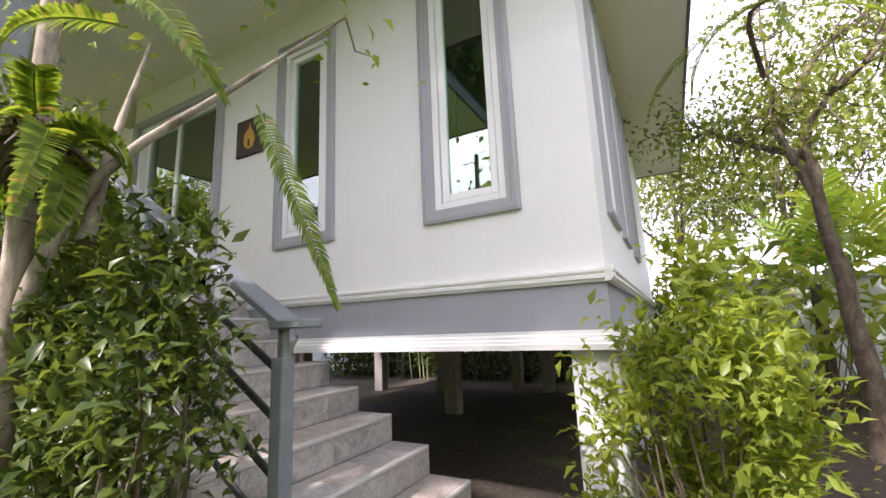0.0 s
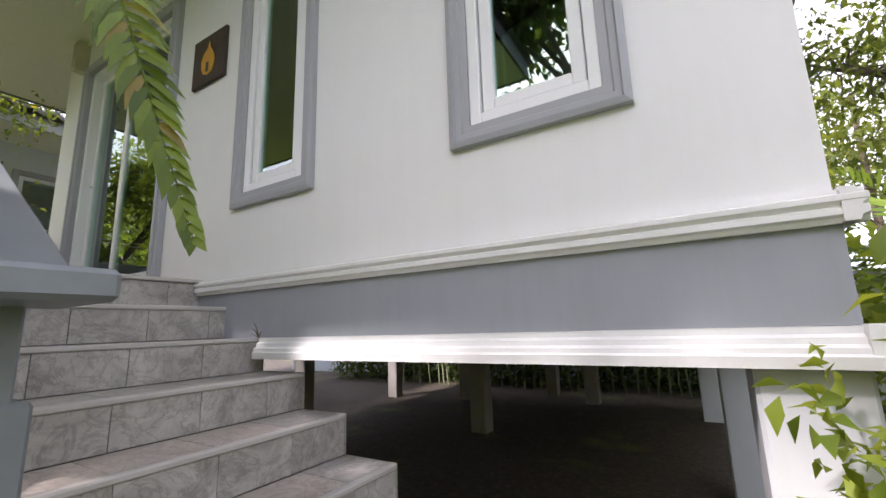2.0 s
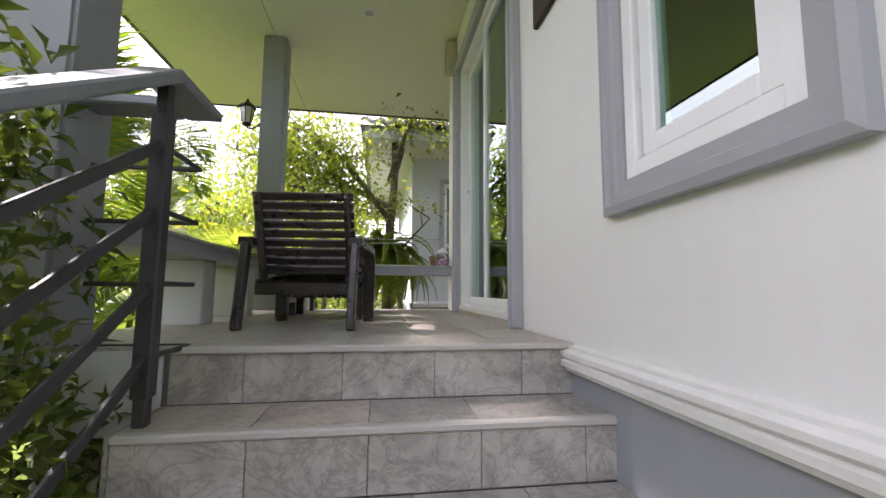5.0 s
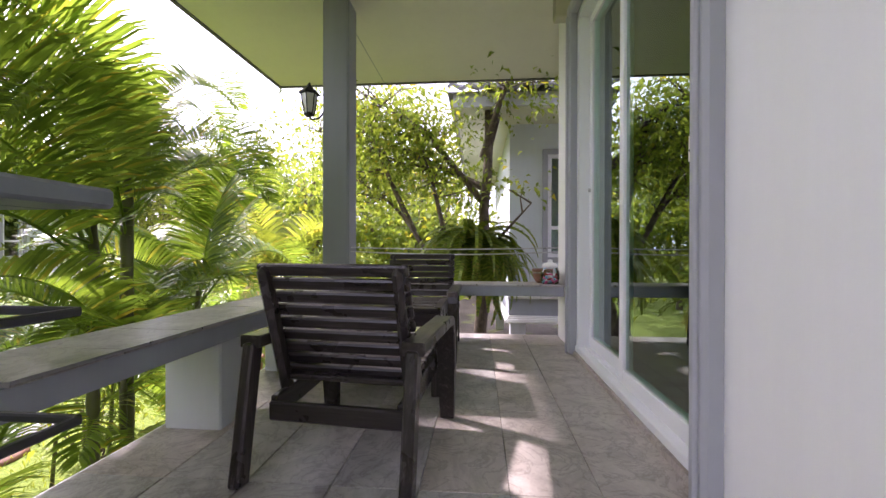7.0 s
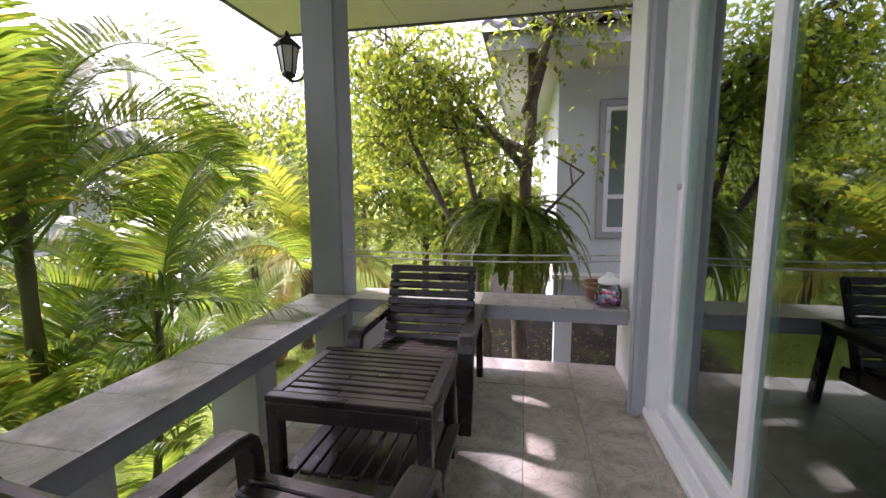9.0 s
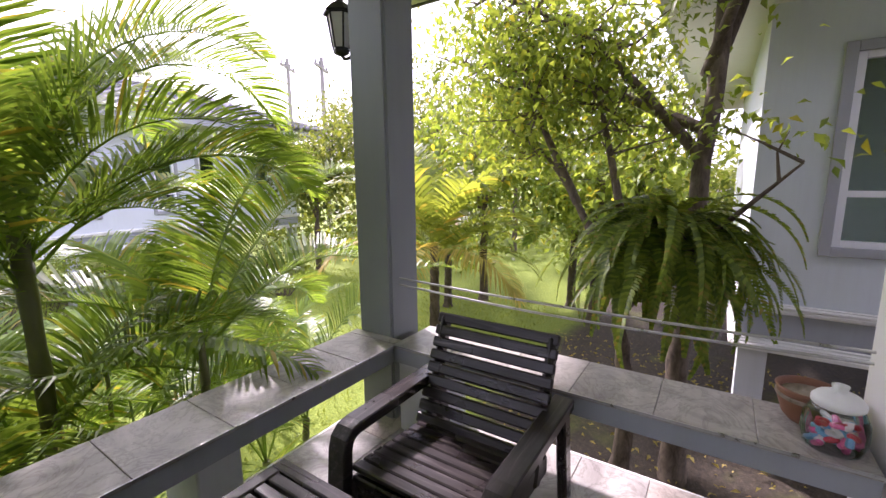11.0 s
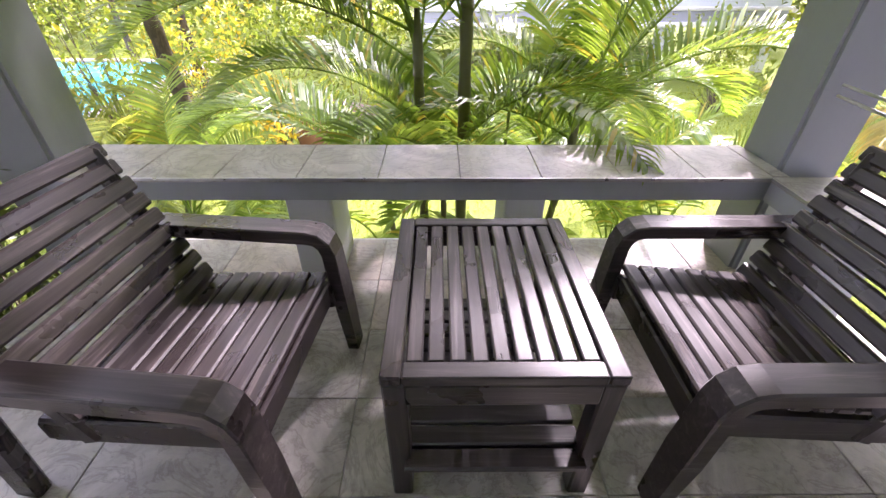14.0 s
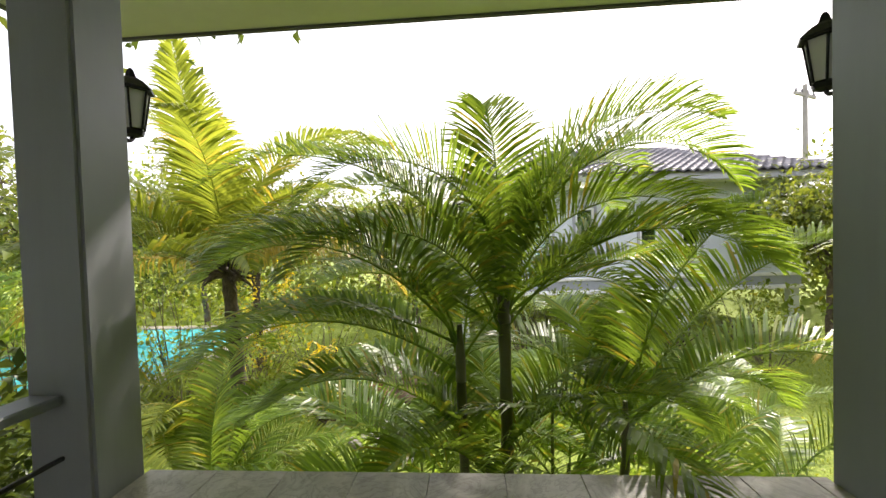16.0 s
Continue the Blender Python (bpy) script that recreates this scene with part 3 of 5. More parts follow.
# ---- the sliding door ----
def sliding_door():
    x0, x1, z0, z1 = DOOR
    d = thing("door_1", ((x0 + x1) / 2, 0, z0), 0, "white-framed glass sliding door with a grey surround", "sliding door", "", "structure")
    W, H = x1 - x0, z1 - z0
    for nm, lo, hi in (("surround_side", (-W / 2 - 0.075, -0.05, 0), (-W / 2, 0.01, H + 0.075)), ("surround_side", (W / 2, -0.05, 0), (W / 2 + 0.075, 0.01, H + 0.075)), ("surround_top", (-W / 2, -0.05, H), (W / 2, 0.01, H + 0.075))):
        bm = box(lo, hi, 0.012)
        mid = [(a + b) / 2 for a, b in zip(lo, hi)]
        if nm == "surround_side":
            box((mid[0] - 0.014, -0.062, 0), (mid[0] + 0.014, -0.045, H), 0.006, bm)
        part(nm, bm, SURROUND, d, "grey painted moulding")
    bm = bmesh.new()
    box((-W / 2, 0.0, 0.06), (-W / 2 + 0.045, 0.1, H), 0.003, bm)
    box((W / 2 - 0.045, 0.0, 0.06), (W / 2, 0.1, H), 0.003, bm)
    box((-W / 2, 0.0, H - 0.045), (W / 2, 0.1, H), 0.003, bm)
    part("door_frame", bm, UPVC, d, "white plastic frame")
    bm = box((-W / 2, -0.01, 0.025), (W / 2, 0.11, 0.06), 0.004)
    box((-W / 2, 0.03, 0.06), (W / 2, 0.036, 0.075), 0, bm)
    box((-W / 2, 0.07, 0.06), (W / 2, 0.076, 0.075), 0, bm)
    part("sill_track", bm, UPVC, d, "white sliding track")
    part("threshold", box((-W / 2 - 0.07, -0.02, 0.0), (W / 2 + 0.07, 0.12, 0.024)), TILE_WARM, d, "warm stone threshold")
    for a, b, y, nm in ((-W / 2 + 0.046, 0.03, 0.062, "door_panel"), (-0.03, W / 2 - 0.046, 0.022, "door_panel")):
        bm = bmesh.new()
        t = 0.05
        for lo, hi in (((a, y, 0.078), (a + t, y + 0.035, H - 0.05)), ((b - t, y, 0.078), (b, y + 0.035, H - 0.05)), ((a + t, y, 0.078), (b - t, y + 0.035, 0.13)), ((a + t, y, H - 0.1), (b - t, y + 0.035, H - 0.05))):
            box(lo, hi, 0.003, bm)
        pn = part(nm, bm, UPVC, d, "white sliding panel frame")
        g = part("pane", box((a + t, y + 0.014, 0.13), (b - t, y + 0.02, H - 0.1)), GLASS, pn, "green tinted reflecting glass")
        g.visible_shadow = False
        if b > 0.5:
            part("pull_handle", box((b - 0.036, y - 0.006, 0.95), (b - 0.014, y + 0.004, 1.18), 0.004), STEEL, pn, "recessed pull")
            part("lock_cylinder", lathe([(0.012, 0), (0.012, 0.01), (0.004, 0.012)], 12), BLACKMETAL, pn, "", True, pose(b - 0.025, y, 1.02, 90, 0, 0))
        else:
            part("lock_cylinder", lathe([(0.012, 0), (0.012, 0.012), (0.004, 0.014)], 12), STEEL, pn, "", True, pose(a + 0.025, y, 1.0, 90, 0, 0))
    return d


sliding_door()

# ---- the porch deck and the stairs ----
deck = solid("deck_slab", box((WEST + 0.01, -1.76, DECK - 0.2), (0.02, -0.003, DECK - 0.012)), GROUT, "raised concrete porch slab under the stone tiles", "floor")
solid("deck_edge_trim", box((WEST, -1.785, DECK - 0.22), (0.03, -1.762, DECK - 0.01), 0.004), TRIM, "white painted edge of the porch slab", "moulding")
solid("deck_edge_trim_west", box((WEST - 0.012, -1.785, DECK - 0.22), (WEST + 0.008, -0.003, DECK - 0.01), 0.004), TRIM, "white painted edge of the porch slab", "moulding")
solid("deck_edge_trim_east", box((0.022, -1.76, DECK - 0.25), (0.04, -1.285, DECK - 0.01), 0.004), PIER, "painted edge of the porch slab", "moulding")
for x, y in ((-0.2, -1.6), (-2.45, -1.6), (-1.3, -1.6)):
    pier(x, y, 0.2, DECK - 0.201, CONCRETE, "square concrete post under the porch")
bm = bmesh.new()
STEPS = 9
for k in range(1, STEPS):
    box((GO * (k - 1) + 0.005, -1.262, -0.1 if k > 5 else DECK - RISE * k - 0.35), (GO * k - 0.008, 0.03 if k < 3 else 0.055, DECK - RISE * k - 0.012), 0, bm)
stairs = solid("stairs", bm, CONCRETE, "straight flight of grey stone-tiled steps up to the porch", "stairs")


# ---- parapet and columns ----
PT = 1.93
bm = box((-2.40, -1.755, PT - 0.08), (-0.11, -1.50, PT - 0.014))
solid("parapet_south", bm, BAND, "low bench-like parapet with a grey tiled top", "parapet")
solid("parapet_west", box((-2.60, -1.50, PT - 0.08), (-2.345, -0.012, PT - 0.014)), BAND, "low bench-like parapet with a grey tiled top", "parapet")
for x0, x1, y0, y1 in ((-0.97, -0.82, -1.735, -1.52), (-1.66, -1.53, -1.735, -1.52), (-2.58, -2.36, -1.49, -1.28)):
    tagged(new("parapet_pier", mesh_of(box((x0, y0, DECK - 0.003), (x1, y1, PT - 0.081), 0.006), "parapet_pier", PIER)), "short pale grey pier under the parapet", "pier", "parapet piers", "structure")


def column(x0, x1, y0, y1, z0, name="porch_column"):
    bm = box((x0, y0, z0), (x1, y1, CEIL - 0.001), 0.012, None, None, 2)
    return tagged(new(name, mesh_of(bm, name, COLUMN)), "square grey painted porch column", "column", "porch columns", "structure")


column(-2.60, -2.40, -1.755, -1.555, DECK - 0.2)
column(-0.115, 0.10, -1.76, -1.56, DECK - 0.2)


# ---- railing of the stairs ----
def railing():
    r = thing("stair_railing", (1.86, -1.24, 0.17), 0, "grey steel stair railing with flat handrail and dark bars", "railing")
    o = Vector((1.86, -1.24, 0.17))
    y = -1.24

    def q(x, yy, z):
        return Vector((x, yy, z)) - o
    slope = RISE / GO
    low, high = 1.86, 0.22
    for nm, x, z0, z1, zt in (("lower_post", low, 0.17, 1.15, 1.265), ("upper_post", high, 1.43, 2.165, 2.255)):
        part(nm, box(q(x - (0.022 if x < 1 else 0.03), y - (0.022 if x < 1 else 0.03), z0), q(x + (0.022 if x < 1 else 0.03), y + (0.022 if x < 1 else 0.03), z1), 0.004), BARPAINT if x < 1 else RAILPAINT, r, "square steel post")
        part("post_core", box(q(x - 0.016, y - 0.016, z0 - (0.07 if x < 1 else 0)), q(x + 0.016, y + 0.016, zt), 0.003), RAILPAINT if x > 1 else BARPAINT, r, "narrow steel post core")
    zl = 1.275
    zh = zl + (low - 0.24) * slope + 0.01
    part("handrail", bar(q(low + 0.02, y, zl), q(0.24, y, zh), 0.11, 0.032, 0.006), RAILPAINT, r, "flat grey handrail, scuffed")
    part("handrail_end", bar(q(low - 0.02, y, zl - 0.006), q(low + 0.14, y, zl - 0.006), 0.112, 0.034, 0.006), RAILPAINT, r, "level end of the handrail")
    part("handrail_return", bar(q(0.26, y, zh - 0.004), q(-0.03, y, zh - 0.004), 0.11, 0.032, 0.006), RAILPAINT, r, "level return of the handrail")
    part("handrail_return", bar(q(0.025, y - 0.056, zh - 0.004), q(0.025, -1.557, zh - 0.004), 0.11, 0.032, 0.006), RAILPAINT, r, "level return of the handrail")
    for zb in (2.084, 1.91, 1.716, 1.528):
        part("sloping_bar", bar(q(high, y, zb), q(low, y, zb - (low - high) * slope), 0.014, 0.03, 0.003), BARPAINT, r, "dark sloping steel bar")
        part("level_bar", bar(q(high, y, zb), q(-0.02, y, zb), 0.014, 0.014, 0.003), BARPAINT, r, "dark level steel bar")
        part("level_bar", bar(q(-0.02, y, zb), q(-0.02, -1.557, zb), 0.014, 0.014, 0.003), BARPAINT, r, "dark level steel bar")
    return r


railing()


# ---- the chairs and the table ----
def arm_frame(sy, wide):
    """An armrest that bends into the front leg, as one board with a rounded corner."""
    bm = bmesh.new()
    path = [(-0.27, 0.388), (0.18, 0.388), (0.208, 0.383), (0.226, 0.366), (0.235, 0.338), (0.245, 0.19), (0.258, 0.0)]
    t = 0.036
    rings = []
    for i, (x, z) in enumerate(path):
        a, b = path[max(i - 1, 0)], path[min(i + 1, len(path) - 1)]
        d = Vector((b[0] - a[0], 0, b[1] - a[1])).normalized()
        n = Vector((d.z, 0, -d.x))
        c = Vector((x, sy, z))
        k = 0.8 if z < 0.1 else 1.0
        rings.append([bm.verts.new(c + n * e * t * k * 0.5 * -1 + Vector((0, f * wide / 2 * k, 0))) for e, f in ((1, -1), (1, 1), (-1, 1), (-1, -1))])
    for a, b in zip(rings, rings[1:]):
        for k in range(4):
            bm.faces.new((a[k], a[(k + 1) % 4], b[(k + 1) % 4], b[k]))
    bm.faces.new(rings[0][::-1])
    bm.faces.new(rings[-1])
    bmesh.ops.recalc_face_normals(bm, faces=bm.faces[:])
    bmesh.ops.bevel(bm, geom=[e for e in bm.edges if abs((e.verts[0].co - e.verts[1].co).y) < 0.001], offset=0.004, segments=1, affect="EDGES")
    return bm


def armchair():
    c = thing("armchair", (0, 0, 0), 0, "low dark-stained slatted wooden armchair on the tiled porch", "chair", "chairs at the porch table")
    half = 0.275
    for s in (-1, 1):
        part("armrest", arm_frame(s * (half - 0.035), 0.066), DARKWOOD[0], c, "wooden armrest bent into the front leg")
        part("rear_leg", bar((-0.255, s * (half - 0.035), 0.382), (-0.32, s * (half - 0.035), 0.0), 0.034, 0.055, 0.006, None, (1, 0, 0)), DARKWOOD[2], c)
        part("seat_rail", bar((0.235, s * (half - 0.08), 0.225), (-0.22, s * (half - 0.08), 0.185), 0.024, 0.07, 0.005), DARKWOOD[0], c, "side board of the seat")
        # stile of the back, behind the slats
        part("back_stile", bar((-0.12, s * 0.2, 0.16), (-0.268, s * 0.2, 0.604), 0.03, 0.055, 0.018, None, (1, 0, 0)), DARKWOOD[2], c)
    part("front_rail", box((0.205, -half + 0.07, 0.2), (0.23, half - 0.07, 0.268), 0.005), DARKWOOD[1], c)
    part("rear_rail", box((-0.235, -half + 0.07, 0.15), (-0.21, half - 0.07, 0.205), 0.005), DARKWOOD[1], c)
    slat = mesh_of(box((-0.019, -half + 0.068, -0.009), (0.019, half - 0.068, 0.009), 0.004), "seat_slat", DARKWOOD[1])
    for i in range(9):
        x = 0.208 - i * 0.0425
        part("seat_slat", slat, None, c, "", False, pose(x, 0, 0.268 + x * 0.09, 0, -5, 0))
    slat = mesh_of(box((-0.010, -0.225, -0.0178), (0.010, 0.225, 0.0178), 0.005), "back_slat", DARKWOOD[1])
    for i in range(9):
        f = i / 8
        part("back_slat", slat, None, c, "", False, pose(-0.108 - 0.145 * f, 0, 0.272 + 0.322 * f, 0, -25 if i % 2 else -23, 0))
    return c


chair = armchair()
chair.matrix_world = pose(-0.785, -0.985, DECK, 0, 0, 174)
chair2 = copy_thing(chair, pose(-2.02, -0.99, DECK, 0, 0, 0))
tagged(chair2, "low dark-stained slatted wooden armchair in the parapet corner")


def low_table():
    t = thing("side_table", (-1.425, -1.018, DECK), 0, "low dark-stained slatted wooden table with a lower shelf", "table")
    X, Y, H = 0.208, 0.254, 0.39
    for sx in (-1, 1):
        part("frame_side", box((sx * X - (0.036 if sx > 0 else 0), -Y, H - 0.022), (sx * X + (0.036 if sx < 0 else 0), Y, H), 0.003), DARKWOOD[1], t)
        part("apron", box((sx * (X - 0.012) - 0.011, -Y + 0.04, H - 0.075), (sx * (X - 0.012) + 0.011, Y - 0.04, H - 0.023), 0.003), DARKWOOD[1], t)
        for sy in (-1, 1):
            part("leg", box((sx * (X - 0.022) - 0.021, sy * (Y - 0.022) - 0.021, 0), (sx * (X - 0.022) + 0.021, sy * (Y - 0.022) + 0.021, H - 0.0225), 0.004), DARKWOOD[2], t)
    for sy in (-1, 1):
        part("frame_end", box((-X + 0.0365, sy * Y - (0.036 if sy > 0 else 0), H - 0.022), (X - 0.0365, sy * Y + (0.036 if sy < 0 else 0), H), 0.003), DARKWOOD[0], t)
        part("apron", box((-X + 0.04, sy * (Y - 0.012) - 0.011, H - 0.075), (X - 0.04, sy * (Y - 0.012) + 0.011, H - 0.023), 0.003), DARKWOOD[0], t)
        part("shelf_rail", box((-X + 0.02, sy * (Y - 0.03) - 0.012, 0.09), (X - 0.02, sy * (Y - 0.03) + 0.012, 0.125), 0.003), DARKWOOD[0], t)
    n = 9
    pitch = (2 * X - 0.074) / n
    slat = mesh_of(box((-pitch / 2 + 0.0045, -Y + 0.0365, -0.018), (pitch / 2 - 0.0045, Y - 0.0365, 0), 0.003), "table_slat", DARKWOOD[1])
    for i in range(n):
        part("table_slat", slat, None, t, "", False, pose(-X + 0.037 + pitch * (i + 0.5), 0, H - 0.001 - 0.0008 * (i % 3)))
    slat = mesh_of(box((-X + 0.03, -0.021, 0), (X - 0.03, 0.021, 0.016), 0.003), "shelf_slat", DARKWOOD[0])
    for i in range(10):
        part("shelf_slat", slat, None, t, "", False, pose(0, -Y + 0.035 + 0.05 * (i + 0.4), 0.126))
    return t


low_table()


# ---- small things on the porch ----
def wall_lantern(x, y, z, name="wall_lantern"):
    """A black six-sided lantern on an arm, hung from a column's south face at y."""
    l = thing(name, (x, y, z), 0, "black six-sided carriage lantern on the porch column", "lamp", "porch lanterns")
    part("wall_plate", lathe([(0.035, 0), (0.035, 0.012), (0.02, 0.02)], 12), BLACKMETAL, l, "", True, pose(0, 0, -0.06, 90, 0, 0))
    part("arm", tube(curve_points([(0, -0.01, -0.06), (0, -0.06, -0.12), (0, -0.12, -0.13), (0, -0.14, -0.105)], 12), 0.008, 6), BLACKMETAL, l, "", True)
    o = Vector((0, -0.14, 0))

    def six(prof):
        bm = lathe(prof, 6)
        bm.transform(Matrix.Translation(o))
        return bm
    part("base", six([(0.012, -0.115), (0.035, -0.105), (0.04, -0.09), (0.03, -0.08)]), BLACKMETAL, l)
    part("roof", six([(0.078, 0.06), (0.08, 0.068), (0.045, 0.1), (0.02, 0.115), (0.012, 0.14), (0.005, 0.15)]), BLACKMETAL, l)
    part("glass", six([(0.036, -0.08), (0.058, 0.058)]), FROST, l, "frosted lantern glass")
    for k in range(6):
        a = k * math.pi / 3
        d = Vector((math.cos(a), math.sin(a), 0))
        part("rib", tube([o + d * 0.038 + Vector((0, 0, -0.085)), o + d * 0.061 + Vector((0, 0, 0.062))], 0.0045, 5), BLACKMETAL, l)
    return l


FROST = paint("frosted_glass", (0.62, 0.62, 0.56), 0.25, 0.05, 0.05)
wall_lantern(-2.5, -1.756, 3.30)
wall_lantern(-0.01, -1.761, 3.26)


def downlight(x, y):
    d = thing("downlight", (x, y, CEIL), 0, "small round recessed ceiling downlight, switched off", "ceiling lamp", "porch downlights")
    part("ring", lathe([(0.062, -0.001), (0.06, -0.008), (0.045, -0.01), (0.04, -0.004), (0.04, -0.0005)], 24), UPVC, d, "white rim", True)
    part("lamp_face", lathe([(0.039, -0.0045), (0.038, -0.006), (0.002, -0.0062)], 20), STEEL, d, "", True)


downlight(-1.95, -0.8)
wd = thing("dry_weed", (0.62, -0.03, 1.19), 0, "tiny dry weed rooted on the moulding by the stairs", "weed")
for k, (x, y, z) in enumerate(((-0.05, -0.01, 0.05), (-0.02, -0.02, 0.075), (0.03, -0.01, 0.03), (-0.07, 0.0, 0.02))):
    part("stalk", tube([(0, 0, 0), (x * 0.5, y * 0.5, z * 0.7), (x, y, z)], [0.003, 0.002, 0.001], 4), BARK, wd)
sp = thing("wall_speaker", (-2.23, -0.001, 3.70), 0, "small cream box speaker on the wall by the door", "speaker")
part("body", box((-0.05, -0.1, 0), (0.05, 0, 0.3), 0.008), paint("cream_plastic", (0.55, 0.52, 0.40), 0.5), sp)
part("grille", box((-0.042, -0.104, 0.02), (0.042, -0.1, 0.28), 0.003), paint("beige_cloth", (0.45, 0.42, 0.33), 0.9, 0.1, 0.5), sp)

plaque = thing("wall_plaque", (-0.06, -0.001, 3.02), 0, "square dark brown plaque with a yellow motif on the wall", "sign")
part("board", box((-0.185, -0.022, -0.18), (0.185, 0, 0.18), 0.004), wood("plaque_wood", (0.025, 0.014, 0.01), (0.05, 0.028, 0.02), (0.08, 0.05, 0.035), 0.5, 2), plaque)
YELLOW = paint("golden_paint", (0.62, 0.33, 0.03), 0.4, 0.25)
bm = bmesh.new()
outline = [(0.0, -0.12), (0.05, -0.105), (0.075, -0.05), (0.07, 0.0), (0.045, 0.045), (0.02, 0.075), (0.008, 0.125), (-0.012, 0.075), (-0.05, 0.05), (-0.075, 0.0), (-0.07, -0.06), (-0.045, -0.105)]
fr = [bm.verts.new((x, -0.027, z)) for x, z in outline]
bk = [bm.verts.new((x, -0.0225, z)) for x, z in outline]
bm.faces.new(fr)
for i in range(len(fr)):
    bm.faces.new((fr[i], bk[i], bk[(i + 1) % len(bk)], fr[(i + 1) % len(fr)]))
bmesh.ops.recalc_face_normals(bm, faces=bm.faces[:])
motif = part("motif", bm, YELLOW, plaque, "golden yellow flame-shaped motif")
part("motif_core", box((-0.014, -0.031, -0.1), (0.016, -0.0272, -0.03), 0.002), BARPAINT, plaque)

# door sticker: pale label with dark writing and an arrow
st = thing("door_sticker", (-0.668, 0.03, 2.488), 0, "pale label with dark writing stuck on the door glass", "sticker")
part("label_sheet", box((-0.052, 0, -0.04), (0.052, 0.002, 0.038), 0.001), paint("cream_label", (0.72, 0.70, 0.58), 0.5), st)
INK = paint("dark_ink", (0.02, 0.02, 0.03), 0.5)
part("writing_bar", box((-0.034, -0.0012, 0.008), (0.034, -0.0002, 0.024)), INK, st)
txt = bpy.data.curves.new("slide", "FONT")
txt.body, txt.size, txt.align_x, txt.extrude = "SLIDE", 0.026, "CENTER", 0.0004
txt.materials.append(INK)
to = new("writing", txt)
to.parent = st
to.matrix_basis = pose(0, -0.0008, -0.035, 90, 0, 0)
part("arrow", box((-0.042, -0.0012, -0.011), (0.045, -0.0002, -0.006)), INK, st)
part("arrow_head", bar((-0.048, -0.0006, -0.0085), (-0.03, -0.0006, 0.0), 0.001, 0.006, 0), INK, st)

# jar of coloured sweets and a clay pot on the west parapet
jar = thing("sweet_jar", (-2.415, -0.095, PT), 0, "round glass jar of bright wrapped sweets with a white lid", "jar")
JARGLASS = glass_mat("clear_jar_glass", (0.985, 0.99, 0.985), 0.02)
g = part("glass_body", lathe([(0.045, 0.0), (0.06, 0.008), (0.068, 0.045), (0.066, 0.085), (0.054, 0.112), (0.05, 0.12)], 28), JARGLASS, jar, "clear glass", True)
g.visible_shadow = False
part("lid", lathe([(0.05, 0.118), (0.054, 0.122), (0.054, 0.134), (0.044, 0.146), (0.022, 0.154), (0.016, 0.162), (0.018, 0.172), (0.002, 0.176)], 28), UPVC, jar, "white plastic lid", True)
rs = random.Random(5)
for i in range(54):
    col = rs.choice(SWEETS) if i else None
    if i == 0:
        SWEETS = [paint("pink_wrapper", (0.9, 0.16, 0.4), 0.3), paint("blue_wrapper", (0.2, 0.5, 0.8), 0.3), paint("white_wrapper", (0.8, 0.76, 0.8), 0.3), paint("red_wrapper", (0.6, 0.04, 0.08), 0.3)]
        col = SWEETS[0]
    a, rr = rs.uniform(0, 6.28), rs.uniform(0.01, 0.046)
    part("sweet", box((-0.016, -0.009, -0.007), (0.016, 0.009, 0.007), 0.005), col, jar, "", False, pose(rr * math.cos(a), rr * math.sin(a), 0.014 + 0.0011 * i, rs.uniform(-40, 40), rs.uniform(-40, 40), rs.uniform(0, 180)))
pot = thing("clay_pot", (-2.54, -0.13, PT), 0, "small glazed brown clay pot on the parapet", "pot")
part("bowl", lathe([(0.04, 0), (0.058, 0.02), (0.072, 0.065), (0.075, 0.09), (0.079, 0.1), (0.072, 0.102), (0.066, 0.085), (0.05, 0.03), (0.0, 0.025)], 28), CLAY, pot, "", True)
part("rim_band", lathe([(0.0755, 0.07), (0.0775, 0.076), (0.0765, 0.082)], 28), BARK_PALE, pot, "", True)

wires = thing("rail_wires", (-2.46, -0.75, 2.17), 0, "two slack steel wires strung above the parapet", "wire")
for dz, sag in ((0.018, 0.012), (-0.012, 0.02)):
    pts = [Vector((0, -0.805 + 0.81 * 2 * 0.94 * i / 16, dz - sag * math.sin(math.pi * i / 16))) for i in range(17)]
    part("wire", tube(pts, 0.0045, 6), STEEL, wires, "", True)


# ---- the neighbouring houses ----
def roof_tiles(x0, x1, y0, z0, run, h, pitch_x, rows):
    """Wavy tile courses on a roof slope that climbs towards -y or +y (the sign of run)."""
    bm = bmesh.new()
    n = int((x1 - x0) / pitch_x) * 4
    for r in range(rows):
        a, b = r / rows, (r + 1) / rows
        inset = abs(run)
        line = []
        for f, lift in ((a, 0.05), (b, 0.0)):
            row = []
            for i in range(n + 1):
                x = x0 + inset * f + (x1 - x0 - 2 * inset * f) * i / n
                wave = 0.035 * math.sin(2 * math.pi * (x - x0) / pitch_x)
                row.append(bm.verts.new((x, y0 + run * f, z0 + h * f + wave + lift)))
            line.append(row)
        low = [bm.verts.new(v.co - Vector((0, 0, 0.05))) for v in line[0]]
        for i in range(n):
            bm.faces.new((line[0][i], line[0][i + 1], line[1][i + 1], line[1][i]))
            bm.faces.new((low[i], low[i + 1], line[0][i + 1], line[0][i]))
    bmesh.ops.recalc_face_normals(bm, faces=bm.faces[:])
    if sum(f.normal.z for f in bm.faces) < 0:
        bmesh.ops.reverse_faces(bm, faces=bm.faces[:])
    return bm


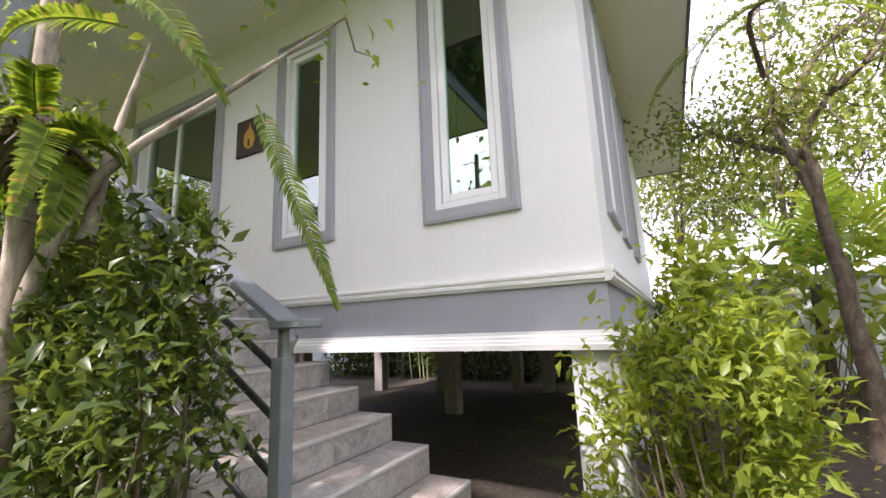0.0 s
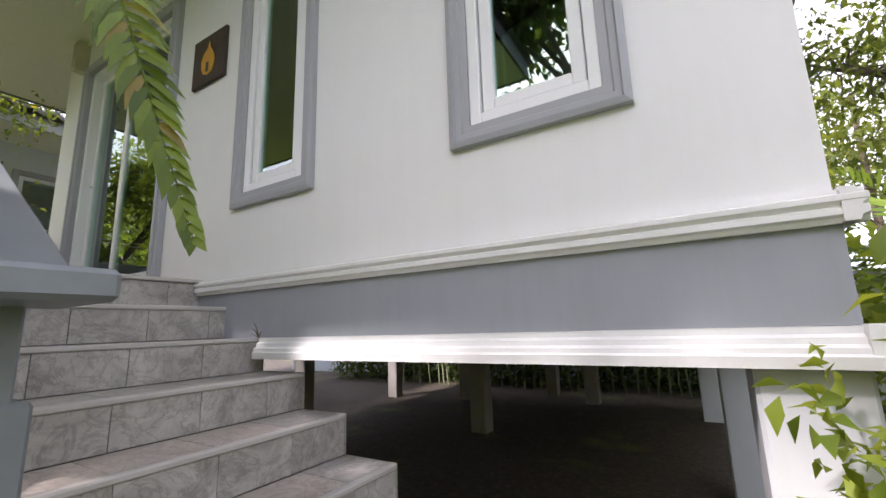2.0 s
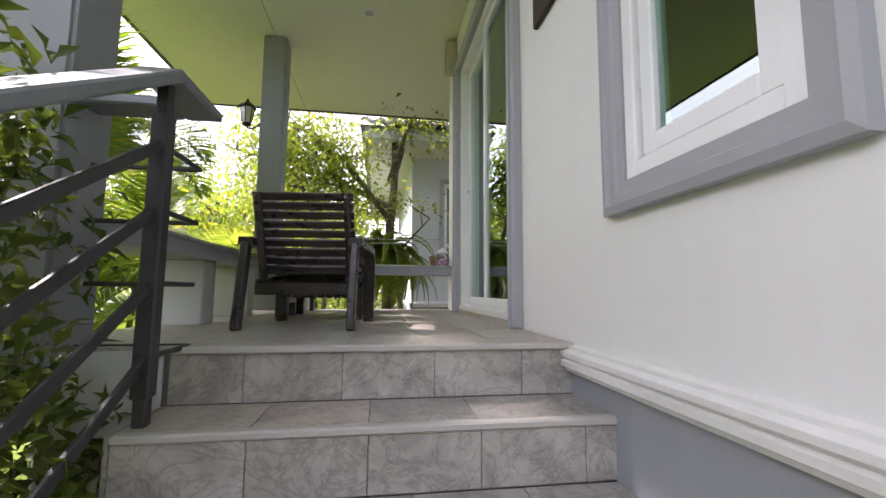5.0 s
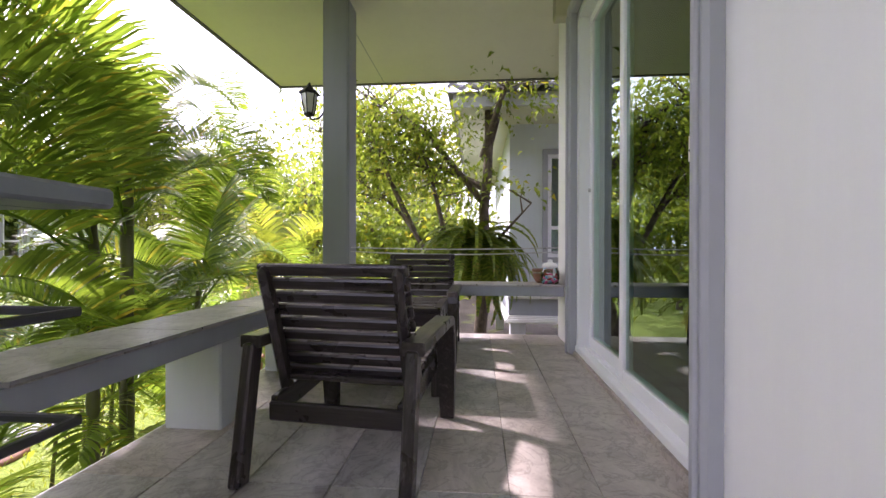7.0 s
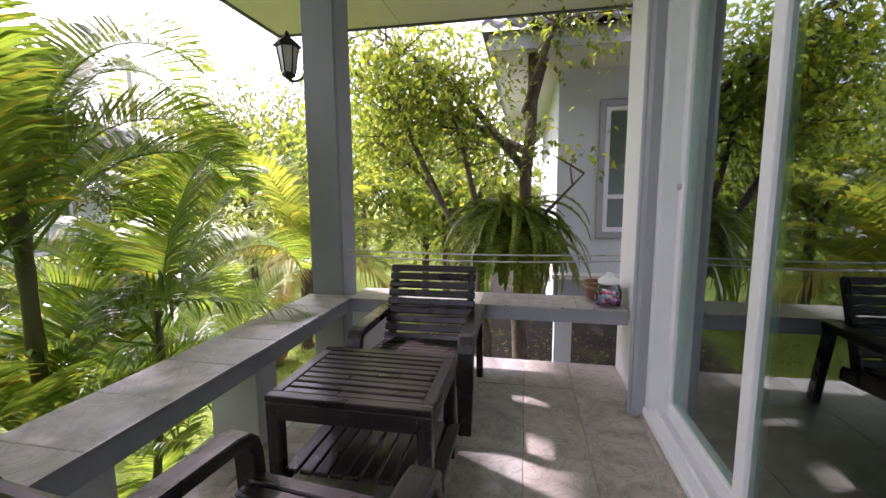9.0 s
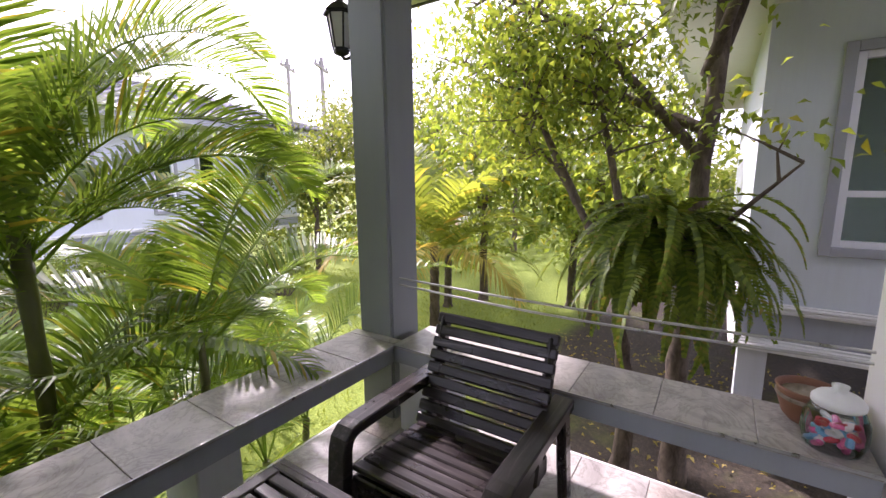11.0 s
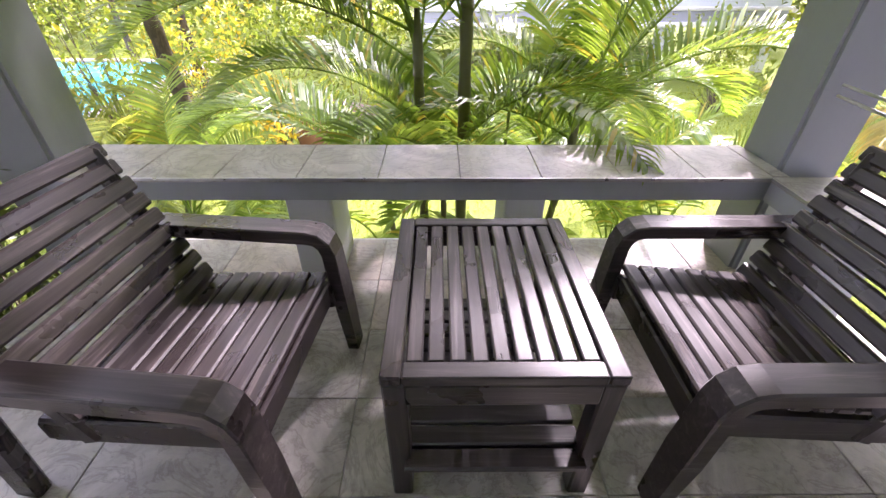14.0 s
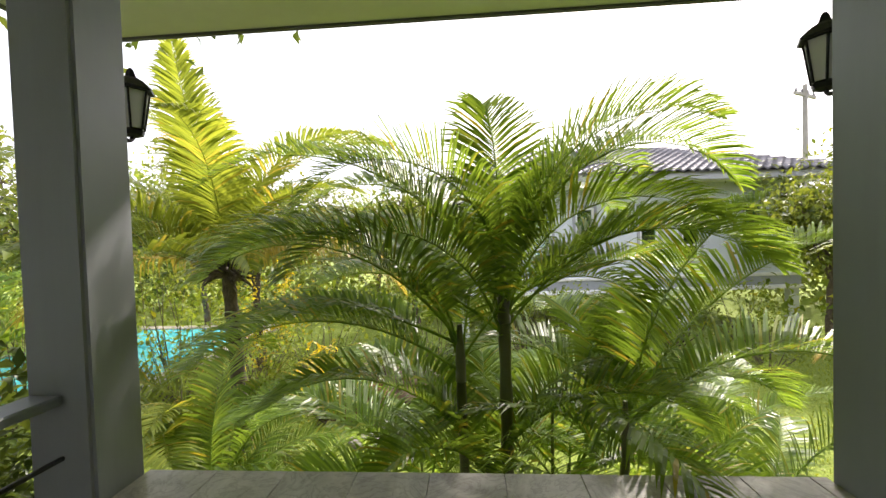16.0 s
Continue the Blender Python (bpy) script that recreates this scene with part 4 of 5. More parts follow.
def villa(name, at, rz, length, depth, wins, label, dark_door=None):
    """A raised white villa; its front lies on local y=0 facing -y, from x=0 to length."""
    v = thing(name, at, rz, label, "house")
    bm = bmesh.new()
    xs = sorted({0, length, *[w[0] for w in wins], *[w[1] for w in wins]})
    for a, b in zip(xs, xs[1:]):
        hole = [w for w in wins if w[0] <= a + 1e-6 and w[1] >= b - 1e-6]
        z = 1.5
        for w in hole:
            box((a, 0, z), (b, 0.15, w[2]), 0, bm)
            z = w[3]
        box((a, 0, z), (b, 0.15, 4.0), 0, bm)
    bmesh.ops.remove_doubles(bm, verts=bm.verts[:], dist=1e-4)
    part("front_wall", bm, HOUSEWALL, v, "pale bluish white wall")
    part("side_wall", box((0, 0.152, 1.5), (0.15, depth, 4.0)), HOUSEWALL, v)
    part("side_wall", box((length - 0.15, 0.152, 1.5), (length, depth, 4.0)), HOUSEWALL, v)
    part("rear_wall", box((0.152, depth - 0.15, 1.5), (length - 0.152, depth, 4.0)), HOUSEWALL, v)
    part("floor_slab", box((-0.01, -0.01, 1.13), (length + 0.01, depth + 0.01, 1.498)), BAND, v, "grey raised floor slab")
    part("moulding", profile_run((-0.03, -0.01, 1.44), (length + 0.03, -0.01, 1.44), (0, -1, 0), upper), TRIM, v)
    part("moulding", profile_run((-0.03, -0.01, 1.09), (length + 0.03, -0.01, 1.09), (0, -1.1, 0), lower), TRIM, v)
    part("moulding", profile_run((0.01, depth, 1.44), (0.01, -0.03, 1.44), (-1, 0, 0), upper), TRIM, v)
    part("moulding", profile_run((0.01, depth, 1.09), (0.01, -0.03, 1.09), (-1.1, 0, 0), lower), TRIM, v)
    n = max(2, int(length / 2.6))
    for i in range(n + 1):
        for yy in (0.14, depth - 0.2):
            part("support_post", box((0.02 + (length - 0.26) * i / n, yy - 0.11, -0.1), (0.24 + (length - 0.26) * i / n, yy + 0.11, 1.129)), PIER, v)
    part("soffit_board", box((-0.75, -0.85, 4.0), (length + 0.75, depth + 0.75, 4.05)), SOFFIT, v, "cream soffit")
    bm = bmesh.new()
    box((-0.78, -0.88, 3.98), (length + 0.78, -0.85, 4.17), 0, bm)
    box((-0.78, -0.85, 3.98), (-0.75, depth + 0.78, 4.17), 0, bm)
    box((length + 0.75, -0.85, 3.98), (length + 0.78, depth + 0.78, 4.17), 0, bm)
    part("fascia", bm, SURROUND, v, "grey fascia board")
    rf = part("roof", hip_roof(-0.85, length + 0.85, -0.95, depth + 0.85, 4.15, (depth + 1.8) / 2 * 0.36, "roof", ""), ROOFTILE, v, "grey tiled roof")
    half = (depth + 1.8) / 2
    tagged(part("roof_tiling", roof_tiles(-0.85, length + 0.85, -0.95, 4.19, half, half * 0.36, 0.23, 13), ROOFTILE, rf, "wavy grey roof tiles"), kind="stuff")
    for w in wins:
        W, H = w[1] - w[0], w[3] - w[2]
        o = Vector(((w[0] + w[1]) / 2, 0, w[2]))
        win = new("window")
        win.parent = v
        win.matrix_basis = Matrix.Translation(o)

        def ring(nm, ex, t, ya, yb, m):
            bm = bmesh.new()
            a0, a1, b0, b1 = -W / 2 - ex, W / 2 + ex, -ex, H + ex
            for lo, hi in (((a0, ya, b0), (a0 + t, yb, b1)), ((a1 - t, ya, b0), (a1, yb, b1)), ((a0 + t, ya, b0), (a1 - t, yb, b0 + t)), ((a0 + t, ya, b1 - t), (a1 - t, yb, b1))):
                box(lo, hi, 0.004, bm)
            part(nm, bm, m, win)
        ring("surround", 0.075, 0.075, -0.04, 0.0, SURROUND)
        ring("window_frame", 0.0, 0.055, -0.012, 0.06, UPVC)
        part("transom", box((-W / 2 + 0.055, -0.01, H * 0.27), (W / 2 - 0.055, 0.05, H * 0.27 + 0.05)), UPVC, win)
        part("pane", box((-W / 2 + 0.055, 0.03, 0.055), (W / 2 - 0.055, 0.036, H - 0.055)), GLASS, win, "dark reflecting glass")
    # one sheet across the villa, its dark colour standing for the unlit interior
    part("room_back", box((0.16, 2.0, 1.5), (length - 0.16, 2.1, 3.99)), ROOM_SHADE, v, "near-black sheet, painted as the shade of the room behind the windows")
    return v


HOUSEWALL = paint("pale_blue_white_paint", (0.70, 0.75, 0.80), 0.6, 0.05, 0.1, 0.3)
# near-black so that the villas' rooms look unlit: shade put into the colour
ROOM_SHADE = paint("painted_room_shade", (0.10, 0.11, 0.11), 0.9)
# the villa across the lawn faces north
villa("villa", (-0.9, -11.6, 0), 184, 9.2, 5.0, [(0.7, 1.2, 1.9, 3.4), (2.0, 2.52, 1.9, 3.4), (3.16, 3.66, 1.9, 3.4), (4.88, 5.38, 1.9, 3.4), (6.0, 6.5, 1.9, 3.4), (7.68, 8.18, 1.9, 3.4)],
      "raised white villa with grey tiled roof across the lawn")
# the villa to the west turns its east side to the porch
villa("villa", (-5.6, -0.15, 0), 90, 6.0, 5.5, [(0.55, 1.05, 2.05, 3.55), (2.6, 3.1, 2.05, 3.55)], "raised white villa with a moulded base close to the porch")

# boundary wall behind the garden to the north-east
solid("garden_wall", box((3.3, 6.9, -0.1), (14.0, 7.05, 1.75)), HOUSEWALL, "pale rendered garden wall", "wall")
solid("garden_wall_cap", box((3.25, 6.85, 1.751), (14.0, 7.1, 1.84), 0.01), BAND, "grey coping of the garden wall", "wall")
solid("garden_wall_rear", box((-9.0, 8.2, -0.1), (3.3, 8.35, 1.6)), HOUSEWALL, "pale rendered garden wall behind the house", "wall")

# pool with a stone rim to the south-east
solid("pool_water", box((5.3, -13.0, -0.06), (10.5, -6.9, 0.03)), WATER, "turquoise swimming pool water", "water")
bm = bmesh.new()
for lo, hi in (((4.95, -6.9, -0.06), (10.9, -6.55, 0.07)), ((4.95, -13.4, -0.06), (5.3, -6.9, 0.07)), ((10.5, -13.4, -0.06), (10.9, -6.9, 0.07)), ((5.3, -13.4, -0.06), (10.5, -13.0, 0.07))):
    box(lo, hi, 0.012, bm)
solid("pool_rim", bm, TILE_WARM, "pale stone rim of the pool", "pool")


# ---- plants ----
def unit(n, rng):
    d = rng.normal(size=(n, 3))
    return d / np.linalg.norm(d, axis=1, keepdims=True)


def shrub(name, at, radii, clumps, per, size, mat, label, seed, bare=0.25, category="shrub", group="", stems=9, wood_mat=None, lift=0.5):
    """A shrub of many thin stems with sprays of leaves, uneven in outline."""
    rng = np.random.default_rng(seed)
    s = thing(name, at, 0, label, category, group)
    R = np.array(radii)
    d = unit(clumps, rng)
    c = d * (rng.uniform(0.25, 1.0, (clumps, 1)) ** 0.5) * R
    c[:, 2] += R[2]
    keep = np.array([noise.noise(Vector((*(p * 2.3), )) + Vector((seed, 0, 0))) > -bare for p in c])
    c = c[keep]
    bm = bmesh.new()
    for i in range(min(stems * 3, len(c))):
        t = c[i]
        b = np.array([t[0] * 0.25, t[1] * 0.25, 0.0])
        m = (b + t) / 2 + rng.normal(size=3) * 0.06
        tube(curve_points([b, m, t], 6), [0.012, 0.01, 0.008, 0.006, 0.005, 0.003], 4, bm)
    tagged(part("branching", bm, wood_mat or BARK, s, "thin woody stems"), kind="stuff")
    pos, way, L = [], [], []
    for p in c:
        twig = unit(1, rng)[0] * 0.6 + p / np.linalg.norm(R) + np.array([0, 0, lift])
        twig /= np.linalg.norm(twig)
        k = rng.integers(per // 2, per + 1)
        along = np.linspace(0.1, 1.0, k)[:, None]
        pos.append(p + twig * along * size * 3.2 + rng.normal(size=(k, 3)) * size * 0.25)
        w = unit(k, rng) * 0.9 + twig * 0.5 + np.array([0, 0, 0.1])
        way.append(w)
        L.append(size * rng.uniform(0.6, 1.25, k))
    pos, way, L = np.concatenate(pos), np.concatenate(way), np.concatenate(L)
    low = pos[:, 2] > 0.03
    part("foliage", leaf_mesh("foliage", pos[low], way[low], L[low], L[low] * 0.45, mat, rng), None, s, "small pointed leaves")
    return s


def tree(name, at, trunk, r0, limbs, clumps, per, size, mat, bark_mat, label, seed, spread=0.5, category="tree", group="", floor=0.0):
    """trunk: points from at; limbs: lists of points that leave the trunk; sprays of leaves round the limbs' outer ends."""
    rng = np.random.default_rng(seed)
    t = thing(name, at, 0, label, category, group)
    pts = curve_points(trunk, 14)
    wob = [Vector(rng.normal(size=3) * r0 * 0.14) for _ in pts]
    pts = [p + w for p, w in zip(pts, wob)]
    part("trunk", tube(pts, [r0 * (1.25 if i == 0 else 1) * (1 - 0.55 * i / 13) for i in range(14)], 10), bark_mat, t, "", True)
    ends = []
    for lb in limbs:
        lp = curve_points(lb, 10)
        part("limb", tube(lp, [max(r0 * 0.5 * (1 - 0.85 * i / 9), 0.006) for i in range(10)], 7), bark_mat, t, "", True)
        ends += [np.array(p) for p in lp[4:]]
    bm = bmesh.new()
    cs = []
    for i in range(clumps):
        e = ends[rng.integers(len(ends))]
        c = e + unit(1, rng)[0] * spread * rng.uniform(0.2, 1.0) * np.array([1, 1, 0.75])
        if c[2] < floor:
            continue
        cs.append(c)
        if i % 2 == 0 and e[2] > floor - 0.4:
            tube([e, (e + c) / 2 + rng.normal(size=3) * 0.05, c], [r0 * 0.1 + 0.003, r0 * 0.07 + 0.002, 0.002], 4, bm)
    tagged(part("branching", bm, bark_mat, t), kind="stuff")
    pos, way, L = [], [], []
    for c in cs:
        k = rng.integers(per // 2, per + 1)
        pos.append(c + rng.normal(size=(k, 3)) * size * 2.6 * np.array([1, 1, 0.6]))
        way.append(unit(k, rng) + np.array([0, 0, -0.15]))
        L.append(size * rng.uniform(0.6, 1.3, k))
    pos, way, L = np.concatenate(pos), np.concatenate(way), np.concatenate(L)
    part("crown", leaf_mesh("crown", pos, way, L, L * 0.5, mat, rng), None, t, "loose leafy crown")
    return t


def palm(name, at, hubs, label, fronds, mat, seed, cane=CANE, category="palm", trunk_r=0.035, rings=True, bend=1.35, clear_north=False):
    """hubs: (base xy, hub xyz, fronds) by stem. fronds: settings (length, elevation, droop, leaflets, reach, width)."""
    rng = random.Random(seed)
    p = thing(name, at, 0, label, category)
    shared = [frond_mesh("frond", *f, mat, seed * 31 + i, hang=0.45, bend=bend) for i, f in enumerate(fronds)]
    for (bx, by), hub, count, bias, tilt in hubs:
        hv = Vector(hub)
        pts = curve_points([(bx, by, -0.05), (bx * 0.6 + hv.x * 0.4, by * 0.6 + hv.y * 0.4, hv.z * 0.5), hv], 26)
        rad = [trunk_r * (1.3 if i < 2 else 1) * (1.08 if rings and i % 3 == 0 else 0.96) * (1 - 0.25 * i / 25) for i in range(26)]
        part("stem", tube(pts, rad, 9), cane, p, "ringed stem", True)
        a0 = rng.uniform(0, 360)
        for k in range(count):
            me = shared[rng.randrange(len(shared))]
            yaw = a0 + k * 137.5 + rng.uniform(-14, 14)
            if clear_north and math.sin(radians(yaw)) > 0.5:
                yaw = -yaw
            lean = rng.uniform(-12, 12) + tilt
            ob = new("frond", me)
            ob.parent = p
            s = rng.uniform(0.82, 1.12)
            ob.matrix_basis = Matrix.Translation(hv + Vector((0, 0, -0.012 * k))) @ pose(0, 0, 0, 0, 0, yaw) @ pose(0, 0, 0, rng.uniform(-14, 14), lean, 0) @ Matrix.Scale(s, 4)
    return p


# areca palms close to the parapet; each frond: hub, heading, rise, droop, length, bend
ARECA = [(2.0, 74, 120, 74, 0.40, 0.019), (1.8, 62, 112, 68, 0.38, 0.019), (2.1, 80, 120, 76, 0.42, 0.019), (1.6, 48, 98, 62, 0.36, 0.018), (2.0, 84, 100, 72, 0.40, 0.019)]
CLUMP = (
    ((0.0, 0.0), (0.0, 0.0, 2.30), 0.036, (
        (180, 74, 100, 1.45, 1.5), (192, 66, 122, 1.7, 1.5), (12, 84, 150, 1.45, 1.3), (4, 57, 95, 1.80, 1.5), (275, 86, 70, 1.45, 1.5), (228, 62, 115, 1.65, 1.4), (318, 64, 110, 1.65, 1.4),
        (172, 48, 96, 1.35, 1.4), (200, 34, 70, 1.3, 1.3), (210, 78, 105, 1.45, 1.5), (350, 74, 118, 1.5, 1.5), (184, 52, 104, 1.6, 1.4), (344, 38, 80, 1.35, 1.4), (262, 48, 90, 1.5, 1.4), (25, 72, 130, 1.35, 1.4), (160, 84, 128, 1.35, 1.4))),
    ((0.2, 0.0), (0.22, 0.03, 2.02), 0.03, (
        (2, 52, 100, 1.55, 1.4), (350, 24, 58, 1.3, 1.3), (22, 66, 118, 1.45, 1.4), (305, 62, 105, 1.5, 1.4), (275, 36, 80, 1.3, 1.3), (188, 58, 110, 1.15, 1.4), (335, 74, 120, 1.5, 1.4), (12, 38, 84, 1.4, 1.3), (255, 70, 110, 1.4, 1.4))),
    ((-0.42, -0.05), (-0.58, -0.02, 1.62), 0.026, (
        (180, 60, 56, 1.45, 1.5), (186, 78, 56, 1.35, 1.5), (174, 46, 100, 1.45, 1.4), (202, 32, 84, 1.25, 1.3), (342, 62, 122, 1.15, 1.4), (240, 60, 100, 1.4, 1.4), (0, 32, 74, 1.05, 1.3), (284, 66, 100, 1.3, 1.4))),
    ((0.09, 0.06), (0.1, 0.07, 1.4), 0.02, (
        (10, 60, 102, 1.25, 1.4), (172, 58, 106, 1.2, 1.4), (45, 56, 84, 0.75, 1.3), (330, 66, 110, 1.25, 1.4), (205, 66, 110, 1.25, 1.4), (125, 58, 84, 0.7, 1.3), (270, 60, 96, 1.2, 1.4))),
    ((-0.3, -0.25), (-0.36, -0.3, 1.15), 0.024, (
        (190, 52, 92, 1.25, 1.4), (160, 40, 86, 1.0, 1.3), (178, 66, 100, 1.4, 1.4), (0, 60, 110, 1.2, 1.4), (215, 66, 92, 1.3, 1.4), (255, 42, 80, 1.2, 1.3), (330, 50, 92, 1.15, 1.4), (30, 38, 80, 0.95, 1.3))),
    ((0.3, -0.25), (0.45, -0.3, 1.05), 0.024, (
        (350, 50, 92, 1.3, 1.4), (20, 36, 82, 1.0, 1.3), (5, 64, 104, 1.4, 1.4), (175, 62, 110, 1.15, 1.4), (250, 64, 90, 1.3, 1.4), (325, 62, 96, 1.3, 1.4), (285, 44, 84, 1.2, 1.3), (200, 56, 96, 1.1, 1.4))),
)
ap = thing("areca_palm", (-1.44, -2.44, 0), 0, "clump of feathery green areca palms beside the porch", "palm")
for i, ((bx, by), hub, r, fronds) in enumerate(CLUMP):
    hv = Vector(hub)
    pts = curve_points([(bx, by, -0.05), (bx * 0.6 + hv.x * 0.4, by * 0.6 + hv.y * 0.4, hv.z * 0.5), hv], 26)
    part("stem", tube(pts, [r * (1.3 if k < 2 else 1) * (1.1 if k % 3 == 0 else 0.95) * (1 - 0.2 * k / 25) for k in range(26)], 9), CANE, ap, "ringed stem", True)
    part("crownshaft", tube([hv, hv + Vector((0, 0, 0.12)), hv + Vector((0, 0, 0.28))], [r * 0.9, r * 0.85, r * 0.4], 9), CANE, ap, "smooth green crownshaft", True)
    for k, (yaw, e, d, L, bend) in enumerate(fronds):
        part("frond", frond_mesh("frond", L, e, d, int(56 * L) + 6, 0.46 if L > 1.3 else 0.38, 0.0145, PALM, 700 + 40 * i + k, hang=0.42, spread=70, bend=bend, stalk=0.18, lift=0.6), None, ap, "", False,
             Matrix.Translation(hv + Vector((0, 0, 0.2 - 0.022 * k))) @ pose(0, 0, 0, 0, 0, yaw))
palm("areca_palm", (-2.75, -3.05, 0), [((0.1, 0), (0.12, 0.05, 0.6), 6, 0, 0), ((-0.15, 0.1), (-0.25, 0.05, 0.75), 5, 0, 0)],
     "clump of feathery green areca palms beside the porch", ARECA, PALM, 12, clear_north=True)
palm("areca_palm", (0.1, -3.3, 0), [((0.0, 0), (0.1, 0.0, 0.35), 6, 0, 12), ((0.45, 0.1), (0.6, 0.0, 0.75), 7, 0, 4)],
     "young feathery areca palm beside the porch", ARECA, PALM, 13, clear_north=True)
palm("areca_palm", (1.55, -4.3, 0), [((0.1, 0), (0.12, 0.05, 0.5), 8, 0, 8), ((-0.15, 0.1), (-0.3, 0.05, 0.6), 6, 0, 8)],
     "low young feathery palm on the lawn", ARECA, COCO, 15)

# coconut palm with yellowing fronds
COCOF = [(3.0, 66, 84, 84, 0.74, 0.028), (2.7, 50, 88, 78, 0.70, 0.028), (3.1, 84, 58, 84, 0.74, 0.028), (2.4, 28, 76, 70, 0.66, 0.028)]
cp = palm("coconut_palm", (1.85, -5.7, 0), [((0, 0), (0.1, 0.05, 2.5), 25, 0, -6)], "young coconut palm with a dark trunk and bright fronds", COCOF, COCO, 21, BARK_PALM, "palm", 0.105)
dry = frond_mesh("dry_frond", 2.5, 26, 78, 62, 0.72, 0.03, DRYFROND, 77, hang=0.9)
for yaw, pit in ((172, 0), (190, 6), (206, 2), (20, 10)):
    ob = new("dry_frond", dry)
    ob.parent = cp
    ob.matrix_basis = Matrix.Translation((0.1, 0.05, 2.42)) @ pose(0, 0, 0, 0, 0, yaw) @ pose(0, 0, 0, 8, pit, 0)
    tagged(ob, "yellowing drooping frond")
bm = bmesh.new()
rs = random.Random(8)
for i in range(46):
    a, e = rs.uniform(0, 6.28), rs.uniform(-0.4, 0.7)
    d = Vector((math.cos(a) * math.cos(e), math.sin(a) * math.cos(e), math.sin(e)))
    o = Vector((0.1, 0.05, 2.36 + rs.uniform(-0.12, 0.1)))
    tube([o + d * 0.05, o + d * 0.2, o + d * rs.uniform(0.28, 0.42) - Vector((0, 0, 0.08))], [0.03, 0.02, 0.004], 4, bm)
part("leaf_base_tangle", bm, BARK_PALM, cp, "ragged brown leaf base tangle")

# palms farther off
FARP = [(2.2, 60, 100, 30, 0.55, 0.05), (2.4, 72, 90, 30, 0.55, 0.05), (2.0, 30, 80, 28, 0.5, 0.05)]
for i, (x, y, z, m) in enumerate(((-6.4, -4.1, 1.6, COCO), (-8.2, -5.0, 1.1, COCO), (3.6, -9.5, 2.0, COCO), (6.2, 6.2, 1.8, COCO), (4.9, 5.2, 1.6, PALM), (7.4, 4.2, 2.3, COCO), (5.2, -5.2, 1.0, PALM), (-9.5, -2.8, 1.6, PALM))):
    palm("garden_palm", (x, y, 0), [((0, 0), (0.05, 0.05, z), 13, 0, 0)], "feathery palm in the garden", FARP, m, 40 + i, BARK_PALM, "palm", 0.09)

# the lime green shrub by the corner post and the dark shrub along the railing
shrub("shrub", (3.17, -0.1, 0), (0.42, 0.4, 0.74), 640, 16, 0.07, LEAF_LIME, "lime green leafy shrub by the corner post", 51, 0.18)
shrub("shrub", (1.5, -1.6, 0.0), (0.46, 0.25, 0.82), 560, 14, 0.066, LEAF_DARK, "dark green leafy shrub growing through the railing", 52, 0.2)
shrub("shrub", (0.55, -1.62, 0.0), (0.62, 0.3, 1.2), 620, 14, 0.066, LEAF_DARK, "dark green leafy shrub growing beside the porch column", 53, 0.2)
# broad-leaved plants by the garden wall
for i, (x, y) in enumerate(((4.6, 4.4), (5.6, 3.8), (5.4, 5.4), (7.0, 5.6), (3.9, 5.6))):
    shrub("broadleaf_plant", (x, y, 0), (0.6, 0.6, 0.75), 34, 5, 0.33, LEAF_LIME if i < 2 else LEAF_TREE, "broad-leaved plant in front of the garden wall", 60 + i, 0.5, "plant", "garden wall plants")
# planting along the pool and lawn
for i, (x, y, r, h, m) in enumerate(((2.75, -6.6, 0.75, 1.0, LEAF_TREE), (3.9, -7.2, 0.7, 1.3, LEAF_LIME), (3.6, -5.6, 0.8, 1.1, LEAF_TREE), (2.6, -7.4, 0.8, 0.7, COCO), (0.2, -7.6, 0.7, 0.5, LEAF_LIME), (-0.4, -9.5, 0.9, 0.7, LEAF_LIME), (-2.4, -10.4, 0.9, 0.75, LEAF_LIME), (-4.0, -10.5, 0.9, 0.7, LEAF_LIME), (-6.0, -10.6, 0.9, 0.7, LEAF_TREE), (-7.8, -11.0, 0.9, 0.7, LEAF_LIME), (-3.2, -10.9, 0.9, 0.6, LEAF_TREE), (-5.0, -11.0, 0.9, 0.6, LEAF_LIME), (-3.4, -4.6, 0.5, 0.5, LEAF_LIME), (-6.8, -8.6, 0.6, 0.5, LEAF_LIME), (1.8, -8.6, 1.0, 0.9, LEAF_TREE), (5.4, -6.0, 1.1, 1.2, LEAF_TREE))):
    shrub("garden_shrub", (x, y, 0), (r, r, h), 120, 9, 0.10, m, "bright leafy garden shrub by the lawn", 80 + i, 0.3, "shrub", "garden shrubs")

# trees: pale crooked one by the stairs, the brown one past the corner, those to the west
tree("tree", (1.40, -1.85, 0), [(0, 0, -0.05), (0.02, -0.01, 0.8), (-0.02, 0.0, 1.6), (-0.06, -0.03, 3.2)], 0.055,
     [[(0.0, 0, 1.3), (0.124, 0.127, 1.77), (0.335, 0.469, 2.22), (0.56, 0.83, 2.68)], [(0.1, 0.12, 1.55), (0.02, 0.2, 1.95), (-0.12, 0.35, 2.5)], [(0, 0, 1.6), (-0.3, 0.1, 2.2), (-0.6, 0.2, 2.9)]],
     34, 9, 0.07, LEAF_TREE, BARK_PALE, "slender pale-barked tree with a leaning branch beside the stairs", 91, 0.35, floor=2.5)
